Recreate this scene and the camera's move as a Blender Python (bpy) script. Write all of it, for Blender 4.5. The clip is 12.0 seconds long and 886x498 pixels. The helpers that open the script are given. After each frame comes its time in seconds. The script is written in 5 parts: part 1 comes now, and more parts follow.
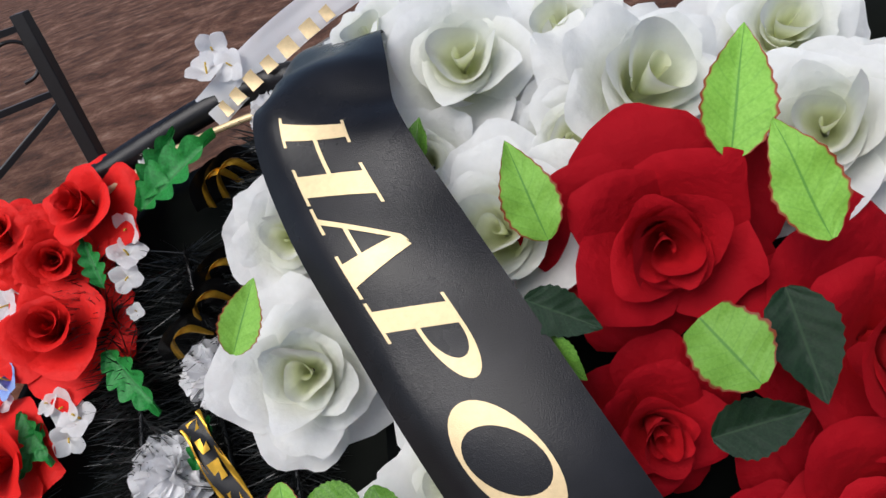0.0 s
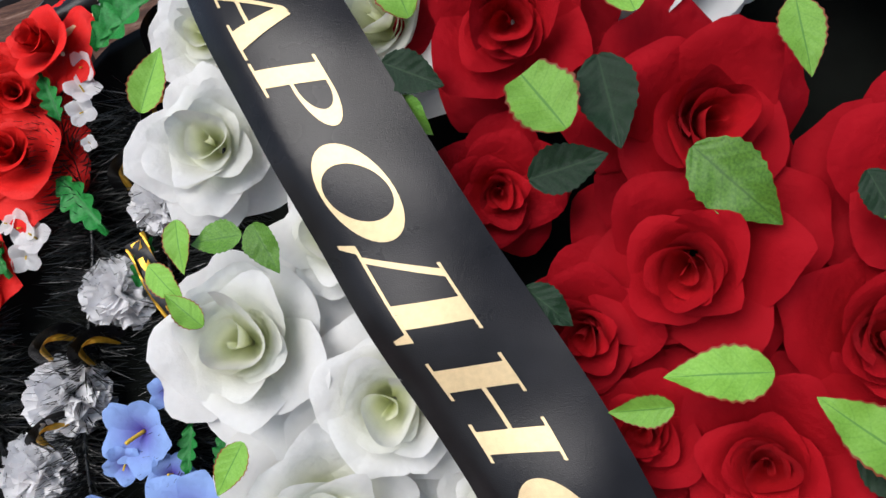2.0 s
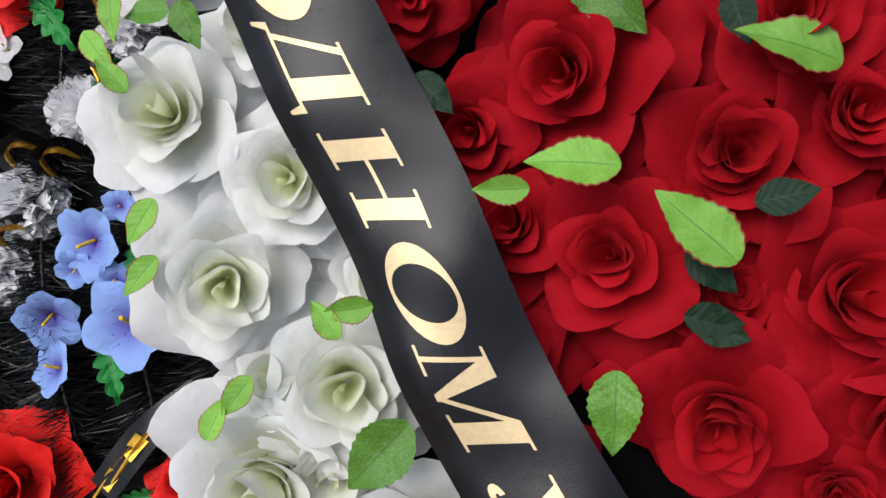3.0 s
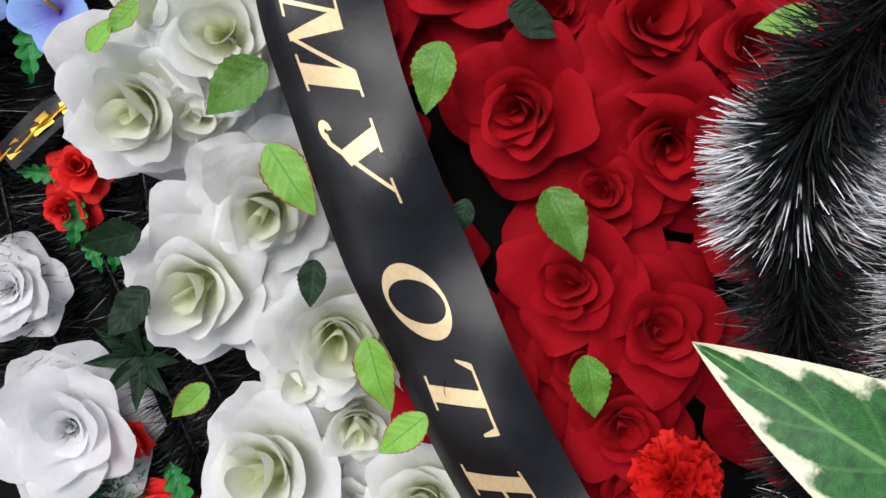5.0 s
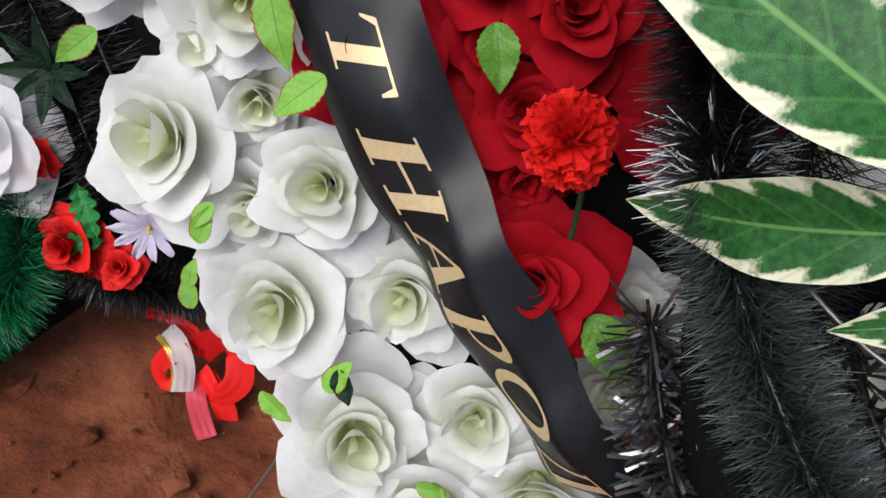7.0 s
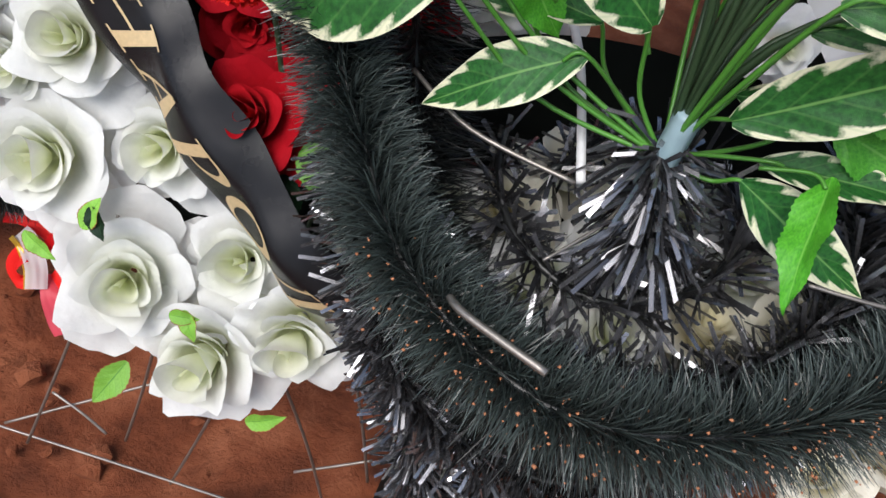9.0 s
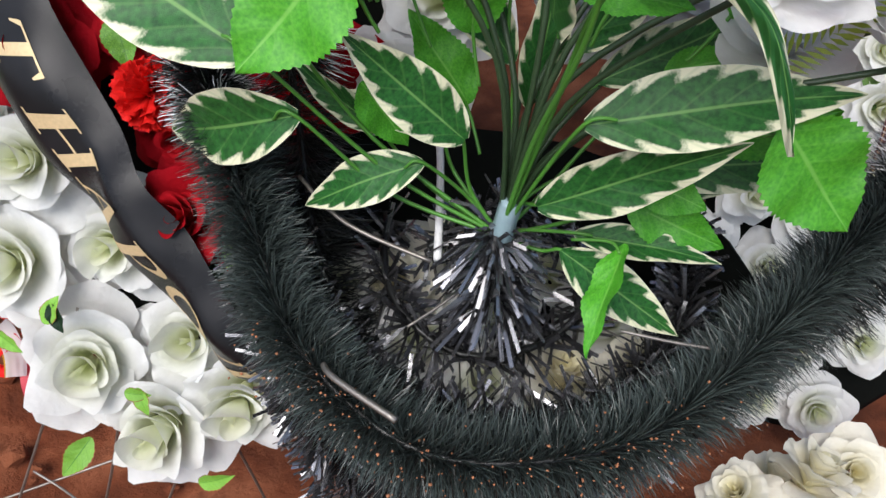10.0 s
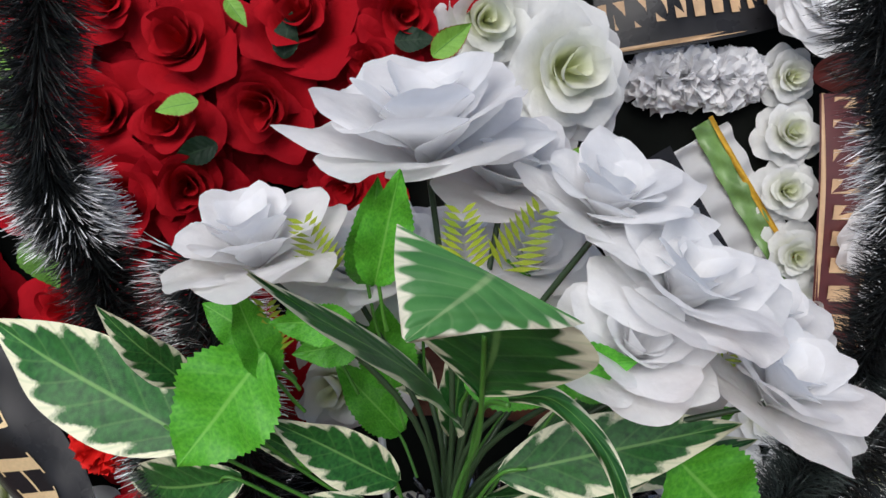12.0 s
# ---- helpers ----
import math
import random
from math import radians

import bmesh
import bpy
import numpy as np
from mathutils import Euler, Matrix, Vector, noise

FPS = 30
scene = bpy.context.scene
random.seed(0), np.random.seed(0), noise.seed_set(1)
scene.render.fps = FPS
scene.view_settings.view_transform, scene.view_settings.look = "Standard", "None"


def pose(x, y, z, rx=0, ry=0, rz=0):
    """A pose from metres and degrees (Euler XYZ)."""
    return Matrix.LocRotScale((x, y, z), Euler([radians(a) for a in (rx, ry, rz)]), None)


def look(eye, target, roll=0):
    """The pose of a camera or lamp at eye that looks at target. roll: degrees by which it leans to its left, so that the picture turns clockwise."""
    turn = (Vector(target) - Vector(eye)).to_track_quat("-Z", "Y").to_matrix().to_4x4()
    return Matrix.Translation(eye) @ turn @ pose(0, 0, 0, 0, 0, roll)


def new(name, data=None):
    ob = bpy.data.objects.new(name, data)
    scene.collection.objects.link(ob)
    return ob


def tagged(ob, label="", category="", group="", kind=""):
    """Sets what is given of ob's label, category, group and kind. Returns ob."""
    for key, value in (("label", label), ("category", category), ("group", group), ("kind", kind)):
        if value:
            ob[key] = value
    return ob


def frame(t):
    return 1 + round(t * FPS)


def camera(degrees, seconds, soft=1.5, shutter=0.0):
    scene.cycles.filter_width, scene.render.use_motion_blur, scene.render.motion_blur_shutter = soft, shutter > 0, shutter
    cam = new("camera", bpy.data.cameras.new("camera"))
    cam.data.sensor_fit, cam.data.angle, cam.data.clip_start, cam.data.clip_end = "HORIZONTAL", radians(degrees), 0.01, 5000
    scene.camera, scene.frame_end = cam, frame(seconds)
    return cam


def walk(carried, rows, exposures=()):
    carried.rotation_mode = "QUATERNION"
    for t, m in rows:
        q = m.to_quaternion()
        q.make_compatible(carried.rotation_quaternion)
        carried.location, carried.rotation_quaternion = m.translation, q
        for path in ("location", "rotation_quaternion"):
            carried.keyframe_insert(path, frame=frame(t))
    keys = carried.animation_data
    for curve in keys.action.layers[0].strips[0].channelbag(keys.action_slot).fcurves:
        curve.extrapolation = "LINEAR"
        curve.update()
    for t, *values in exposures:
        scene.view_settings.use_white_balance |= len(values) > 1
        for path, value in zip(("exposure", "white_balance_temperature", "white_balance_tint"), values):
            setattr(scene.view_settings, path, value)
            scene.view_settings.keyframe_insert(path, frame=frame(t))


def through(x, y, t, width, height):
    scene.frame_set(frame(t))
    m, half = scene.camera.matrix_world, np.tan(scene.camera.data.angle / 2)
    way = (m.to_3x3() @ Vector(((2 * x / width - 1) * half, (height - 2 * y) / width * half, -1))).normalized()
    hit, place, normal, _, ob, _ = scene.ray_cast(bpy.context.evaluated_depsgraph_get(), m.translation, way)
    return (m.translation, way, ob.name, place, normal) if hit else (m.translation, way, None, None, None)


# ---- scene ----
cam = camera(57.9, 12.0)
PATH = [
    (0, (0.04, 0.025, 1.343), (-0.26, 1.774, 0.421), -18.7),
    (0.5, (0.05, 0.004, 1.328), (-0.26, 1.741, 0.385), -19.2),
    (1, (0.058, -0.016, 1.312), (-0.267, 1.707, 0.350), -19.5),
    (1.5, (0.076, -0.047, 1.297), (-0.255, 1.658, 0.305), -19),
    (2, (0.1, -0.084, 1.271), (-0.227, 1.605, 0.251), -16.6),
    (2.5, (0.13, -0.124, 1.235), (-0.217, 1.532, 0.169), -13.9),
    (3, (0.164, -0.168, 1.208), (-0.199, 1.435, 0.068), -11.4),
    (3.2, (0.177, -0.176, 1.204), (-0.186, 1.394, 0.019), -10.7),
    (4.8, (0.25, -0.31, 1.148), (-0.008, 1.167, -0.176), 1.2),
    (5, (0.262, -0.317, 1.137), (0.011, 1.141, -0.209), 2.2),
    (5.5, (0.292, -0.337, 1.109), (0.05, 1.083, -0.278), 4.3),
    (6, (0.33, -0.36, 1.085), (0.098, 0.993, -0.369), 6),
    (6.5, (0.323, -0.367, 1.046), (0.158, 0.93, -0.468), 8.9),
    (7, (0.328, -0.392, 1.022), (0.24, 0.874, -0.523), 12.2),
    (7.2, (0.345, -0.404, 1.013), (0.259, 0.855, -0.539), 12.8),
    (8.8, (0.531, -0.468, 1.008), (0.473, 0.754, -0.574), 13),
    (9, (0.555, -0.47, 1.022), (0.51, 0.77, -0.546), 12.6),
    (9.5, (0.602, -0.487, 1.065), (0.558, 0.801, -0.464), 10.4),
    (10, (0.631, -0.508, 1.120), (0.572, 0.824, -0.371), 7.7),
    (10.5, (0.641, -0.497, 1.161), (0.623, 0.895, -0.276), 6.1),
    (11, (0.664, -0.483, 1.194), (0.66, 0.997, -0.152), 4.6),
    (11.5, (0.67, -0.476, 1.213), (0.642, 1.071, -0.055), 2.3),
    (12, (0.658, -0.463, 1.241), (0.602, 1.144, 0.051), 1),
]
walk(cam, [(t, look(eye, target, roll)) for t, eye, target, roll in PATH],
     exposures=[(0.0, -0.20), (1.0, -0.06), (1.5, -0.06), (3.0, -0.1), (5.5, -0.14), (7.0, -0.12), (9.0, 0.12), (10.5, 0.12), (11.0, 0.02), (11.5, -0.16), (12.0, -0.26)])

# ---- light ----
sky_world = bpy.data.worlds.new("overcast_sky")
scene.world = sky_world
sky_world.use_nodes = True
wn = sky_world.node_tree
sky = wn.nodes.new("ShaderNodeTexSky")
sky.sky_type, sky.sun_disc = "NISHITA", False
sky.sun_elevation, sky.sun_rotation = radians(56), radians(205)
sky.air_density, sky.dust_density, sky.ozone_density = 1.0, 2.5, 2.0
wn.links.new(sky.outputs[0], wn.nodes["Background"].inputs[0])
wn.nodes["Background"].inputs[1].default_value = 0.145
sun = new("sun", bpy.data.lights.new("sun", "SUN"))
sun.data.energy, sun.data.angle, sun.data.color = 3.4, radians(42), (1.0, 0.98, 0.97)
sun.matrix_world = look((-0.5, -1.5, 3.3), (0.3, 0.2, 0.6))

# ---- materials ----


class Nodes:
    """A node material with a Principled shader and short ways to add nodes."""

    def __init__(self, name, rough=0.6, **kw):
        self.mat = bpy.data.materials.new(name)
        self.mat.use_nodes = True
        self.tree = self.mat.node_tree
        self.bsdf = self.tree.nodes["Principled BSDF"]
        self.bsdf.inputs["Roughness"].default_value = rough
        for k, v in kw.items():
            self.bsdf.inputs[k.replace("_", " ")].default_value = v

    def put(self, kind, **kw):
        n = self.tree.nodes.new("ShaderNode" + kind)
        for k, v in kw.items():
            if k in ("operation", "attribute_name", "blend_type", "data_type", "feature"):
                if k == "operation":
                    n.operation = v
                elif k == "attribute_name":
                    n.attribute_name = v
                elif k == "blend_type":
                    n.blend_type = v
                elif k == "data_type":
                    n.data_type = v
                else:
                    n.feature = v
            else:
                n.inputs[k].default_value = v
        return n

    def link(self, a, b):
        self.tree.links.new(a, b)

    def attr(self, name):
        return self.put("Attribute", attribute_name=name).outputs["Fac"]

    def noise(self, scale, detail=4.0, rough=0.55):
        n = self.put("TexNoise", Scale=scale, Detail=detail, Roughness=rough)
        c = self.tree.nodes.new("ShaderNodeTexCoord")
        self.link(c.outputs["Object"], n.inputs["Vector"])
        return n.outputs["Fac"]

    def math(self, op, a, b=None):
        n = self.put("Math", operation=op)
        for i, v in enumerate((a, b)):
            if v is None:
                continue
            if isinstance(v, (int, float)):
                n.inputs[i].default_value = v
            else:
                self.link(v, n.inputs[i])
        return n.outputs[0]

    def ramp(self, fac, stops):
        n = self.tree.nodes.new("ShaderNodeValToRGB")
        e = n.color_ramp.elements
        while len(e) < len(stops):
            e.new(0.5)
        for el, (p, c) in zip(e, stops):
            el.position, el.color = p, (*c, 1) if len(c) == 3 else c
        self.link(fac, n.inputs[0])
        return n.outputs[0]

    def mix(self, fac, a, b, blend="MIX"):
        n = self.put("MixRGB", blend_type=blend)
        for i, v in enumerate((fac, a, b)):
            if isinstance(v, (int, float)):
                n.inputs[i].default_value = v
            elif isinstance(v, tuple):
                n.inputs[i].default_value = (*v, 1)
            else:
                self.link(v, n.inputs[i])
        return n.outputs[0]

    def color(self, out):
        if isinstance(out, tuple):
            self.bsdf.inputs["Base Color"].default_value = (*out, 1)
        else:
            self.link(out, self.bsdf.inputs["Base Color"])

    def bump(self, height, strength=0.3, dist=0.002):
        n = self.put("Bump", Strength=strength, Distance=dist)
        self.link(height, n.inputs["Height"])
        self.link(n.outputs[0], self.bsdf.inputs["Normal"])

    def thin(self, amount, out):
        """Lets some light through a thin cloth."""
        t = self.put("BsdfTranslucent")
        if isinstance(out, tuple):
            t.inputs["Color"].default_value = (*out, 1)
        else:
            self.link(out, t.inputs["Color"])
        m = self.tree.nodes.new("ShaderNodeMixShader")
        m.inputs[0].default_value = amount
        self.link(self.bsdf.outputs[0], m.inputs[1])
        self.link(t.outputs[0], m.inputs[2])
        self.link(m.outputs[0], self.tree.nodes["Material Output"].inputs[0])
        return self.mat


def random_per_object(n, low, high):
    i = n.tree.nodes.new("ShaderNodeObjectInfo")
    r = n.put("MapRange")
    n.link(i.outputs["Random"], r.inputs["Value"])
    r.inputs["To Min"].default_value, r.inputs["To Max"].default_value = low, high
    return r.outputs[0]


def petal_cloth(name, base, tip, rough, through, weave=90.0, spec=0.22, mid=0.4, sheen=0.0, fold=0.30):
    n = Nodes(name, rough, Specular_IOR_Level=spec, Sheen_Weight=sheen, Sheen_Roughness=0.35, Sheen_Tint=(1.0, 0.04, 0.06, 1.0))
    col = n.ramp(n.attr("along"), [(0.05, base), (mid, tuple((a + 3 * b) / 4 for a, b in zip(base, tip))), (mid + 0.3, tip)])
    stain = n.ramp(n.noise(7.0, 6.0), [(0.3, (0.94, 0.94, 0.94)), (0.7, (1, 1, 1))])
    col = n.mix(1.0, col, stain, "MULTIPLY")
    tone = n.put("HueSaturation")
    n.link(col, tone.inputs["Color"])
    n.link(random_per_object(n, 0.95, 1.03), tone.inputs["Value"])
    col = tone.outputs[0]
    n.color(col)
    crease = n.math("SINE", n.math("ADD", n.math("MULTIPLY", n.attr("across"), 9.0), n.math("MULTIPLY", n.noise(3.0, 2.0), 16.0)))
    crease = n.math("MULTIPLY", n.math("MULTIPLY", crease, n.attr("along")), fold)
    n.bump(n.math("ADD", n.math("ADD", crease, n.math("MULTIPLY", n.noise(weave, 3.0), 0.22)), n.math("ADD", n.noise(5.0, 3.0), n.math("MULTIPLY", n.noise(16.0, 3.0), 0.45))), 0.28, 0.005)
    return n.thin(through, col)


def leaf_cloth(name, dark, light, vein, rim=None, cream=None, rough=0.42, spec=0.4):
    n = Nodes(name, rough, Specular_IOR_Level=spec)
    al, ac = n.attr("along"), n.attr("across")
    edge = n.math("ABSOLUTE", ac)
    ribs = n.math("SINE", n.math("MULTIPLY", n.math("SUBTRACT", al, n.math("MULTIPLY", edge, 0.24)), 42.0))
    body = n.mix(n.ramp(n.noise(38.0), [(0.3, (0, 0, 0)), (0.72, (1, 1, 1))]), dark, light)
    if cream:
        reach = n.math("ADD", edge, n.math("MULTIPLY", ribs, 0.13))
        reach = n.math("ADD", reach, n.math("MULTIPLY", n.math("SUBTRACT", n.noise(6.0), 0.5), 0.45))
        reach = n.math("ADD", reach, n.math("MULTIPLY", n.math("SUBTRACT", n.noise(70.0), 0.5), 0.22))
        reach = n.math("ADD", reach, n.math("MULTIPLY", n.math("POWER", al, 5.0), 0.55))
        body = n.mix(n.ramp(reach, [(0.76, (0, 0, 0)), (0.90, (1, 1, 1))]), body, cream)
    midrib = n.ramp(edge, [(0.02, (1, 1, 1)), (0.055, (0, 0, 0))])
    body = n.mix(n.math("MULTIPLY", midrib, 0.75), body, vein)
    fine = n.ramp(ribs, [(0.88, (0, 0, 0)), (0.99, (1, 1, 1))])
    body = n.mix(n.math("MULTIPLY", fine, 0.18), body, vein)
    if rim:
        body = n.mix(n.ramp(edge, [(0.90, (0, 0, 0)), (0.95, (1, 1, 1))]), body, rim)
    tone = n.put("HueSaturation")
    n.link(body, tone.inputs["Color"])
    n.link(random_per_object(n, 0.8, 1.15), tone.inputs["Value"])
    n.color(tone.outputs[0])
    n.bump(n.math("ADD", n.math("MULTIPLY", ribs, 0.6), n.math("MULTIPLY", n.noise(240.0), 1.4)), 0.3, 0.0010)
    return n.thin(0.18, tone.outputs[0])


def plain(name, col, rough=0.5, var=0.25, scale=60.0, bump=0.2, **kw):
    n = Nodes(name, rough, **kw)
    dark = tuple(c * (1 - var) for c in col)
    n.color(n.mix(n.ramp(n.noise(scale), [(0.3, (0, 0, 0)), (0.7, (1, 1, 1))]), dark, col))
    n.bump(n.noise(scale * 6), bump, 0.001)
    return n.mat


def bristle_stuff(name, root, tip, rough=0.4, metal=0.0, start=0.0):
    n = Nodes(name, rough, Specular_IOR_Level=0.5, Metallic=metal)
    g = n.put("NewGeometry")
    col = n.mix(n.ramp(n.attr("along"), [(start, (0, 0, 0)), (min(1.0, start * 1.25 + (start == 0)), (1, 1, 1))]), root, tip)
    tone = n.put("HueSaturation")
    n.link(col, tone.inputs["Color"])
    r = n.put("MapRange")
    r.inputs["To Min"].default_value, r.inputs["To Max"].default_value = 0.4, 1.5
    n.link(g.outputs["Random Per Island"], r.inputs["Value"])
    n.link(r.outputs[0], tone.inputs["Value"])
    n.color(tone.outputs[0])
    return n.mat


WHITE = petal_cloth("cream_white_petal_cloth", (0.78, 0.82, 0.50), (0.85, 0.855, 0.845), 0.75, 0.42)
RED = petal_cloth("crimson_velvet_petal_cloth", (0.43, 0.005, 0.009), (0.30, 0.002, 0.008), 0.8, 0.04, spec=0.12, sheen=0.20, mid=0.42)
BRIGHT_RED = petal_cloth("scarlet_satin_petal_cloth", (0.45, 0.004, 0.006), (0.76, 0.016, 0.013), 0.6, 0.2)
GAUZE_WHITE = petal_cloth("bluish_white_gauze", (0.92, 0.92, 0.94), (0.94, 0.94, 0.95), 0.85, 0.40, spec=0.1, fold=0.04)
SNOW = petal_cloth("snow_white_petal_cloth", (0.95, 0.95, 0.955), (0.95, 0.95, 0.955), 0.75, 0.55)
BLUE = petal_cloth("sky_blue_petal_cloth", (0.10, 0.06, 0.42), (0.27, 0.42, 0.80), 0.7, 0.2, mid=0.5)
LILAC = petal_cloth("pale_lilac_petal_cloth", (0.5, 0.45, 0.62), (0.64, 0.60, 0.74), 0.7, 0.2)
YELLOW = plain("yellow_stamen_plastic", (0.75, 0.5, 0.04))
LEAF = leaf_cloth("fresh_green_leaf_cloth", (0.17, 0.40, 0.045), (0.24, 0.50, 0.075), (0.06, 0.22, 0.03), rim=(0.26, 0.05, 0.02))
MID_LEAF = leaf_cloth("mid_green_leaf_cloth", (0.06, 0.17, 0.022), (0.16, 0.36, 0.05), (0.05, 0.14, 0.025), rough=0.32)
DARK_LEAF = leaf_cloth("bottle_green_leaf_cloth", (0.006, 0.020, 0.009), (0.014, 0.040, 0.018), (0.030, 0.065, 0.030), rough=0.38, spec=0.22)
FERN = leaf_cloth("bright_fern_plastic", (0.012, 0.16, 0.03), (0.03, 0.30, 0.06), (0.02, 0.13, 0.03))
PALE_LEAF = leaf_cloth("glossy_green_leaf_cloth", (0.045, 0.27, 0.018), (0.12, 0.46, 0.035), (0.20, 0.52, 0.09), rough=0.3)
VARIEGATED = leaf_cloth("cream_edged_green_leaf_cloth", (0.008, 0.062, 0.012), (0.032, 0.160, 0.030), (0.16, 0.34, 0.09), cream=(0.74, 0.73, 0.52), rough=0.4)
FLAP = leaf_cloth("pale_cream_edged_leaf_cloth", (0.05, 0.20, 0.05), (0.10, 0.30, 0.08), (0.3, 0.45, 0.2), cream=(0.78, 0.76, 0.60), rough=0.5)
STEM = plain("green_stem_plastic", (0.08, 0.26, 0.035), 0.4)
DARK_STEM = plain("dark_stem_plastic", (0.03, 0.06, 0.025), 0.45)
WIRE = plain("bare_steel_wire", (0.32, 0.29, 0.26), 0.45, Metallic=0.8)
WHITE_WIRE = plain("white_painted_wire", (0.7, 0.7, 0.7), 0.5)
IRON = plain("black_painted_iron", (0.012, 0.012, 0.014), 0.4)
BLACK_NET = plain("black_backing_cloth", (0.004, 0.005, 0.004), 0.95, Specular_IOR_Level=0.1)
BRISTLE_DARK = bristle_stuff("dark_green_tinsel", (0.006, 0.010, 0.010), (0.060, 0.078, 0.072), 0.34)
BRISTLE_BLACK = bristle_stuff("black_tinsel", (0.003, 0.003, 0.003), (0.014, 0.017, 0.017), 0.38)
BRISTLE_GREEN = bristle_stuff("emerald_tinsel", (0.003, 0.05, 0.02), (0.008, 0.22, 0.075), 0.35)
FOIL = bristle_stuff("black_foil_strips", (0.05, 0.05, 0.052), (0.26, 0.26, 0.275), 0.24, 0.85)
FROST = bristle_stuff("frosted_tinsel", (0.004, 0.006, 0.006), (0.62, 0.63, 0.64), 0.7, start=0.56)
CREAM = petal_cloth("cream_petal_cloth", (0.72, 0.66, 0.38), (0.82, 0.79, 0.68), 0.75, 0.3)
GOLD = plain("gold_print", (0.72, 0.55, 0.31), 0.45, 0.15, 240.0, 0.1, Metallic=0.35)
GOLD_FOIL = plain("yellow_gold_foil", (0.75, 0.42, 0.04), 0.3, 0.3, 120.0, 0.2, Metallic=0.6)
MAROON = plain("maroon_satin", (0.09, 0.018, 0.016), 0.4)
TAN = plain("tan_print", (0.55, 0.36, 0.2), 0.5)

n = Nodes("black_satin", 0.30, Specular_IOR_Level=0.25)
n.color(n.ramp(n.noise(26.0), [(0.35, (0.006, 0.006, 0.007)), (0.7, (0.013, 0.013, 0.015))]))
n.link(n.ramp(n.noise(18.0), [(0.3, (0.24, 0.24, 0.24)), (0.75, (0.36, 0.36, 0.36))]), n.bsdf.inputs["Roughness"])
n.bump(n.math("ADD", n.noise(1500.0, 1.0), n.math("MULTIPLY", n.noise(22.0), 3.0)), 0.12, 0.002)
SATIN = n.mat

n = Nodes("red_clay_soil", 0.95, Specular_IOR_Level=0.2)
clay = n.ramp(n.noise(9.0, 8.0), [(0.3, (0.06, 0.017, 0.008)), (0.5, (0.17, 0.048, 0.020)), (0.72, (0.30, 0.105, 0.050))])
far = n.ramp(n.noise(2.2, 12.0, 0.78), [(0.36, (0.025, 0.014, 0.010)), (0.5, (0.10, 0.045, 0.028)), (0.60, (0.20, 0.11, 0.075)), (0.68, (0.33, 0.23, 0.18))])
place = n.put("TexCoord")
dist = n.put("VectorMath", operation="LENGTH")
n.link(place.outputs["Object"], dist.inputs[0])
n.color(n.mix(n.ramp(n.math("MULTIPLY", dist.outputs["Value"], 0.1), [(0.18, (0, 0, 0)), (0.5, (1, 1, 1))]), clay, far))
n.bump(n.math("ADD", n.noise(60.0, 10.0, 0.7), n.noise(14.0, 6.0)), 0.7, 0.02)
SOIL = n.mat

# ---- mesh helpers ----


def mesh_of(name, verts, faces, mat, along=None, across=None, smooth=True):
    me = bpy.data.meshes.new(name)
    me.from_pydata([tuple(v) for v in verts], [], faces)
    me.materials.append(mat)
    for key, vals in (("along", along), ("across", across)):
        if vals is not None:
            me.attributes.new(key, "FLOAT", "POINT").data.foreach_set("value", np.asarray(vals, dtype=np.float32))
    if smooth:
        me.polygons.foreach_set("use_smooth", [True] * len(me.polygons))
    me.update()
    return me


def sheet(name, fn, nu, nv, mat):
    """A cloth sheet: fn(a, b) with a from -1 to 1 across and b from 0 to 1 along."""
    verts, al, ac = [], [], []
    for j in range(nv + 1):
        for i in range(nu + 1):
            a, b = 2 * i / nu - 1, j / nv
            verts.append(fn(a, b))
            al.append(b), ac.append(a)
    w = nu + 1
    faces = [(j * w + i, j * w + i + 1, (j + 1) * w + i + 1, (j + 1) * w + i) for j in range(nv) for i in range(nu)]
    return mesh_of(name, verts, faces, mat, al, ac)


def part(name, me, parent=None, m=None, label=""):
    """Links a mesh as one object under a thing or a part."""
    ob = new(name, me)
    ob.parent = parent
    if m is not None:
        ob.matrix_basis = m
    return tagged(ob, label)


def thing(name, m, label, category, group=""):
    ob = new(name)
    ob.empty_display_size = 0.02
    ob.matrix_basis = m
    return tagged(ob, label, category, group)


def glide(points, t):
    """A smooth curve through points (any number of values each), t from 0 to len - 1."""
    k = min(int(t), len(points) - 2)
    f = t - k
    p = [np.array(points[min(max(k + d, 0), len(points) - 1)], dtype=float) for d in (-1, 0, 1, 2)]
    return 0.5 * (2 * p[1] + (p[2] - p[0]) * f + (2 * p[0] - 5 * p[1] + 4 * p[2] - p[3]) * f ** 2 + (3 * p[1] - p[0] - 3 * p[2] + p[3]) * f ** 3)


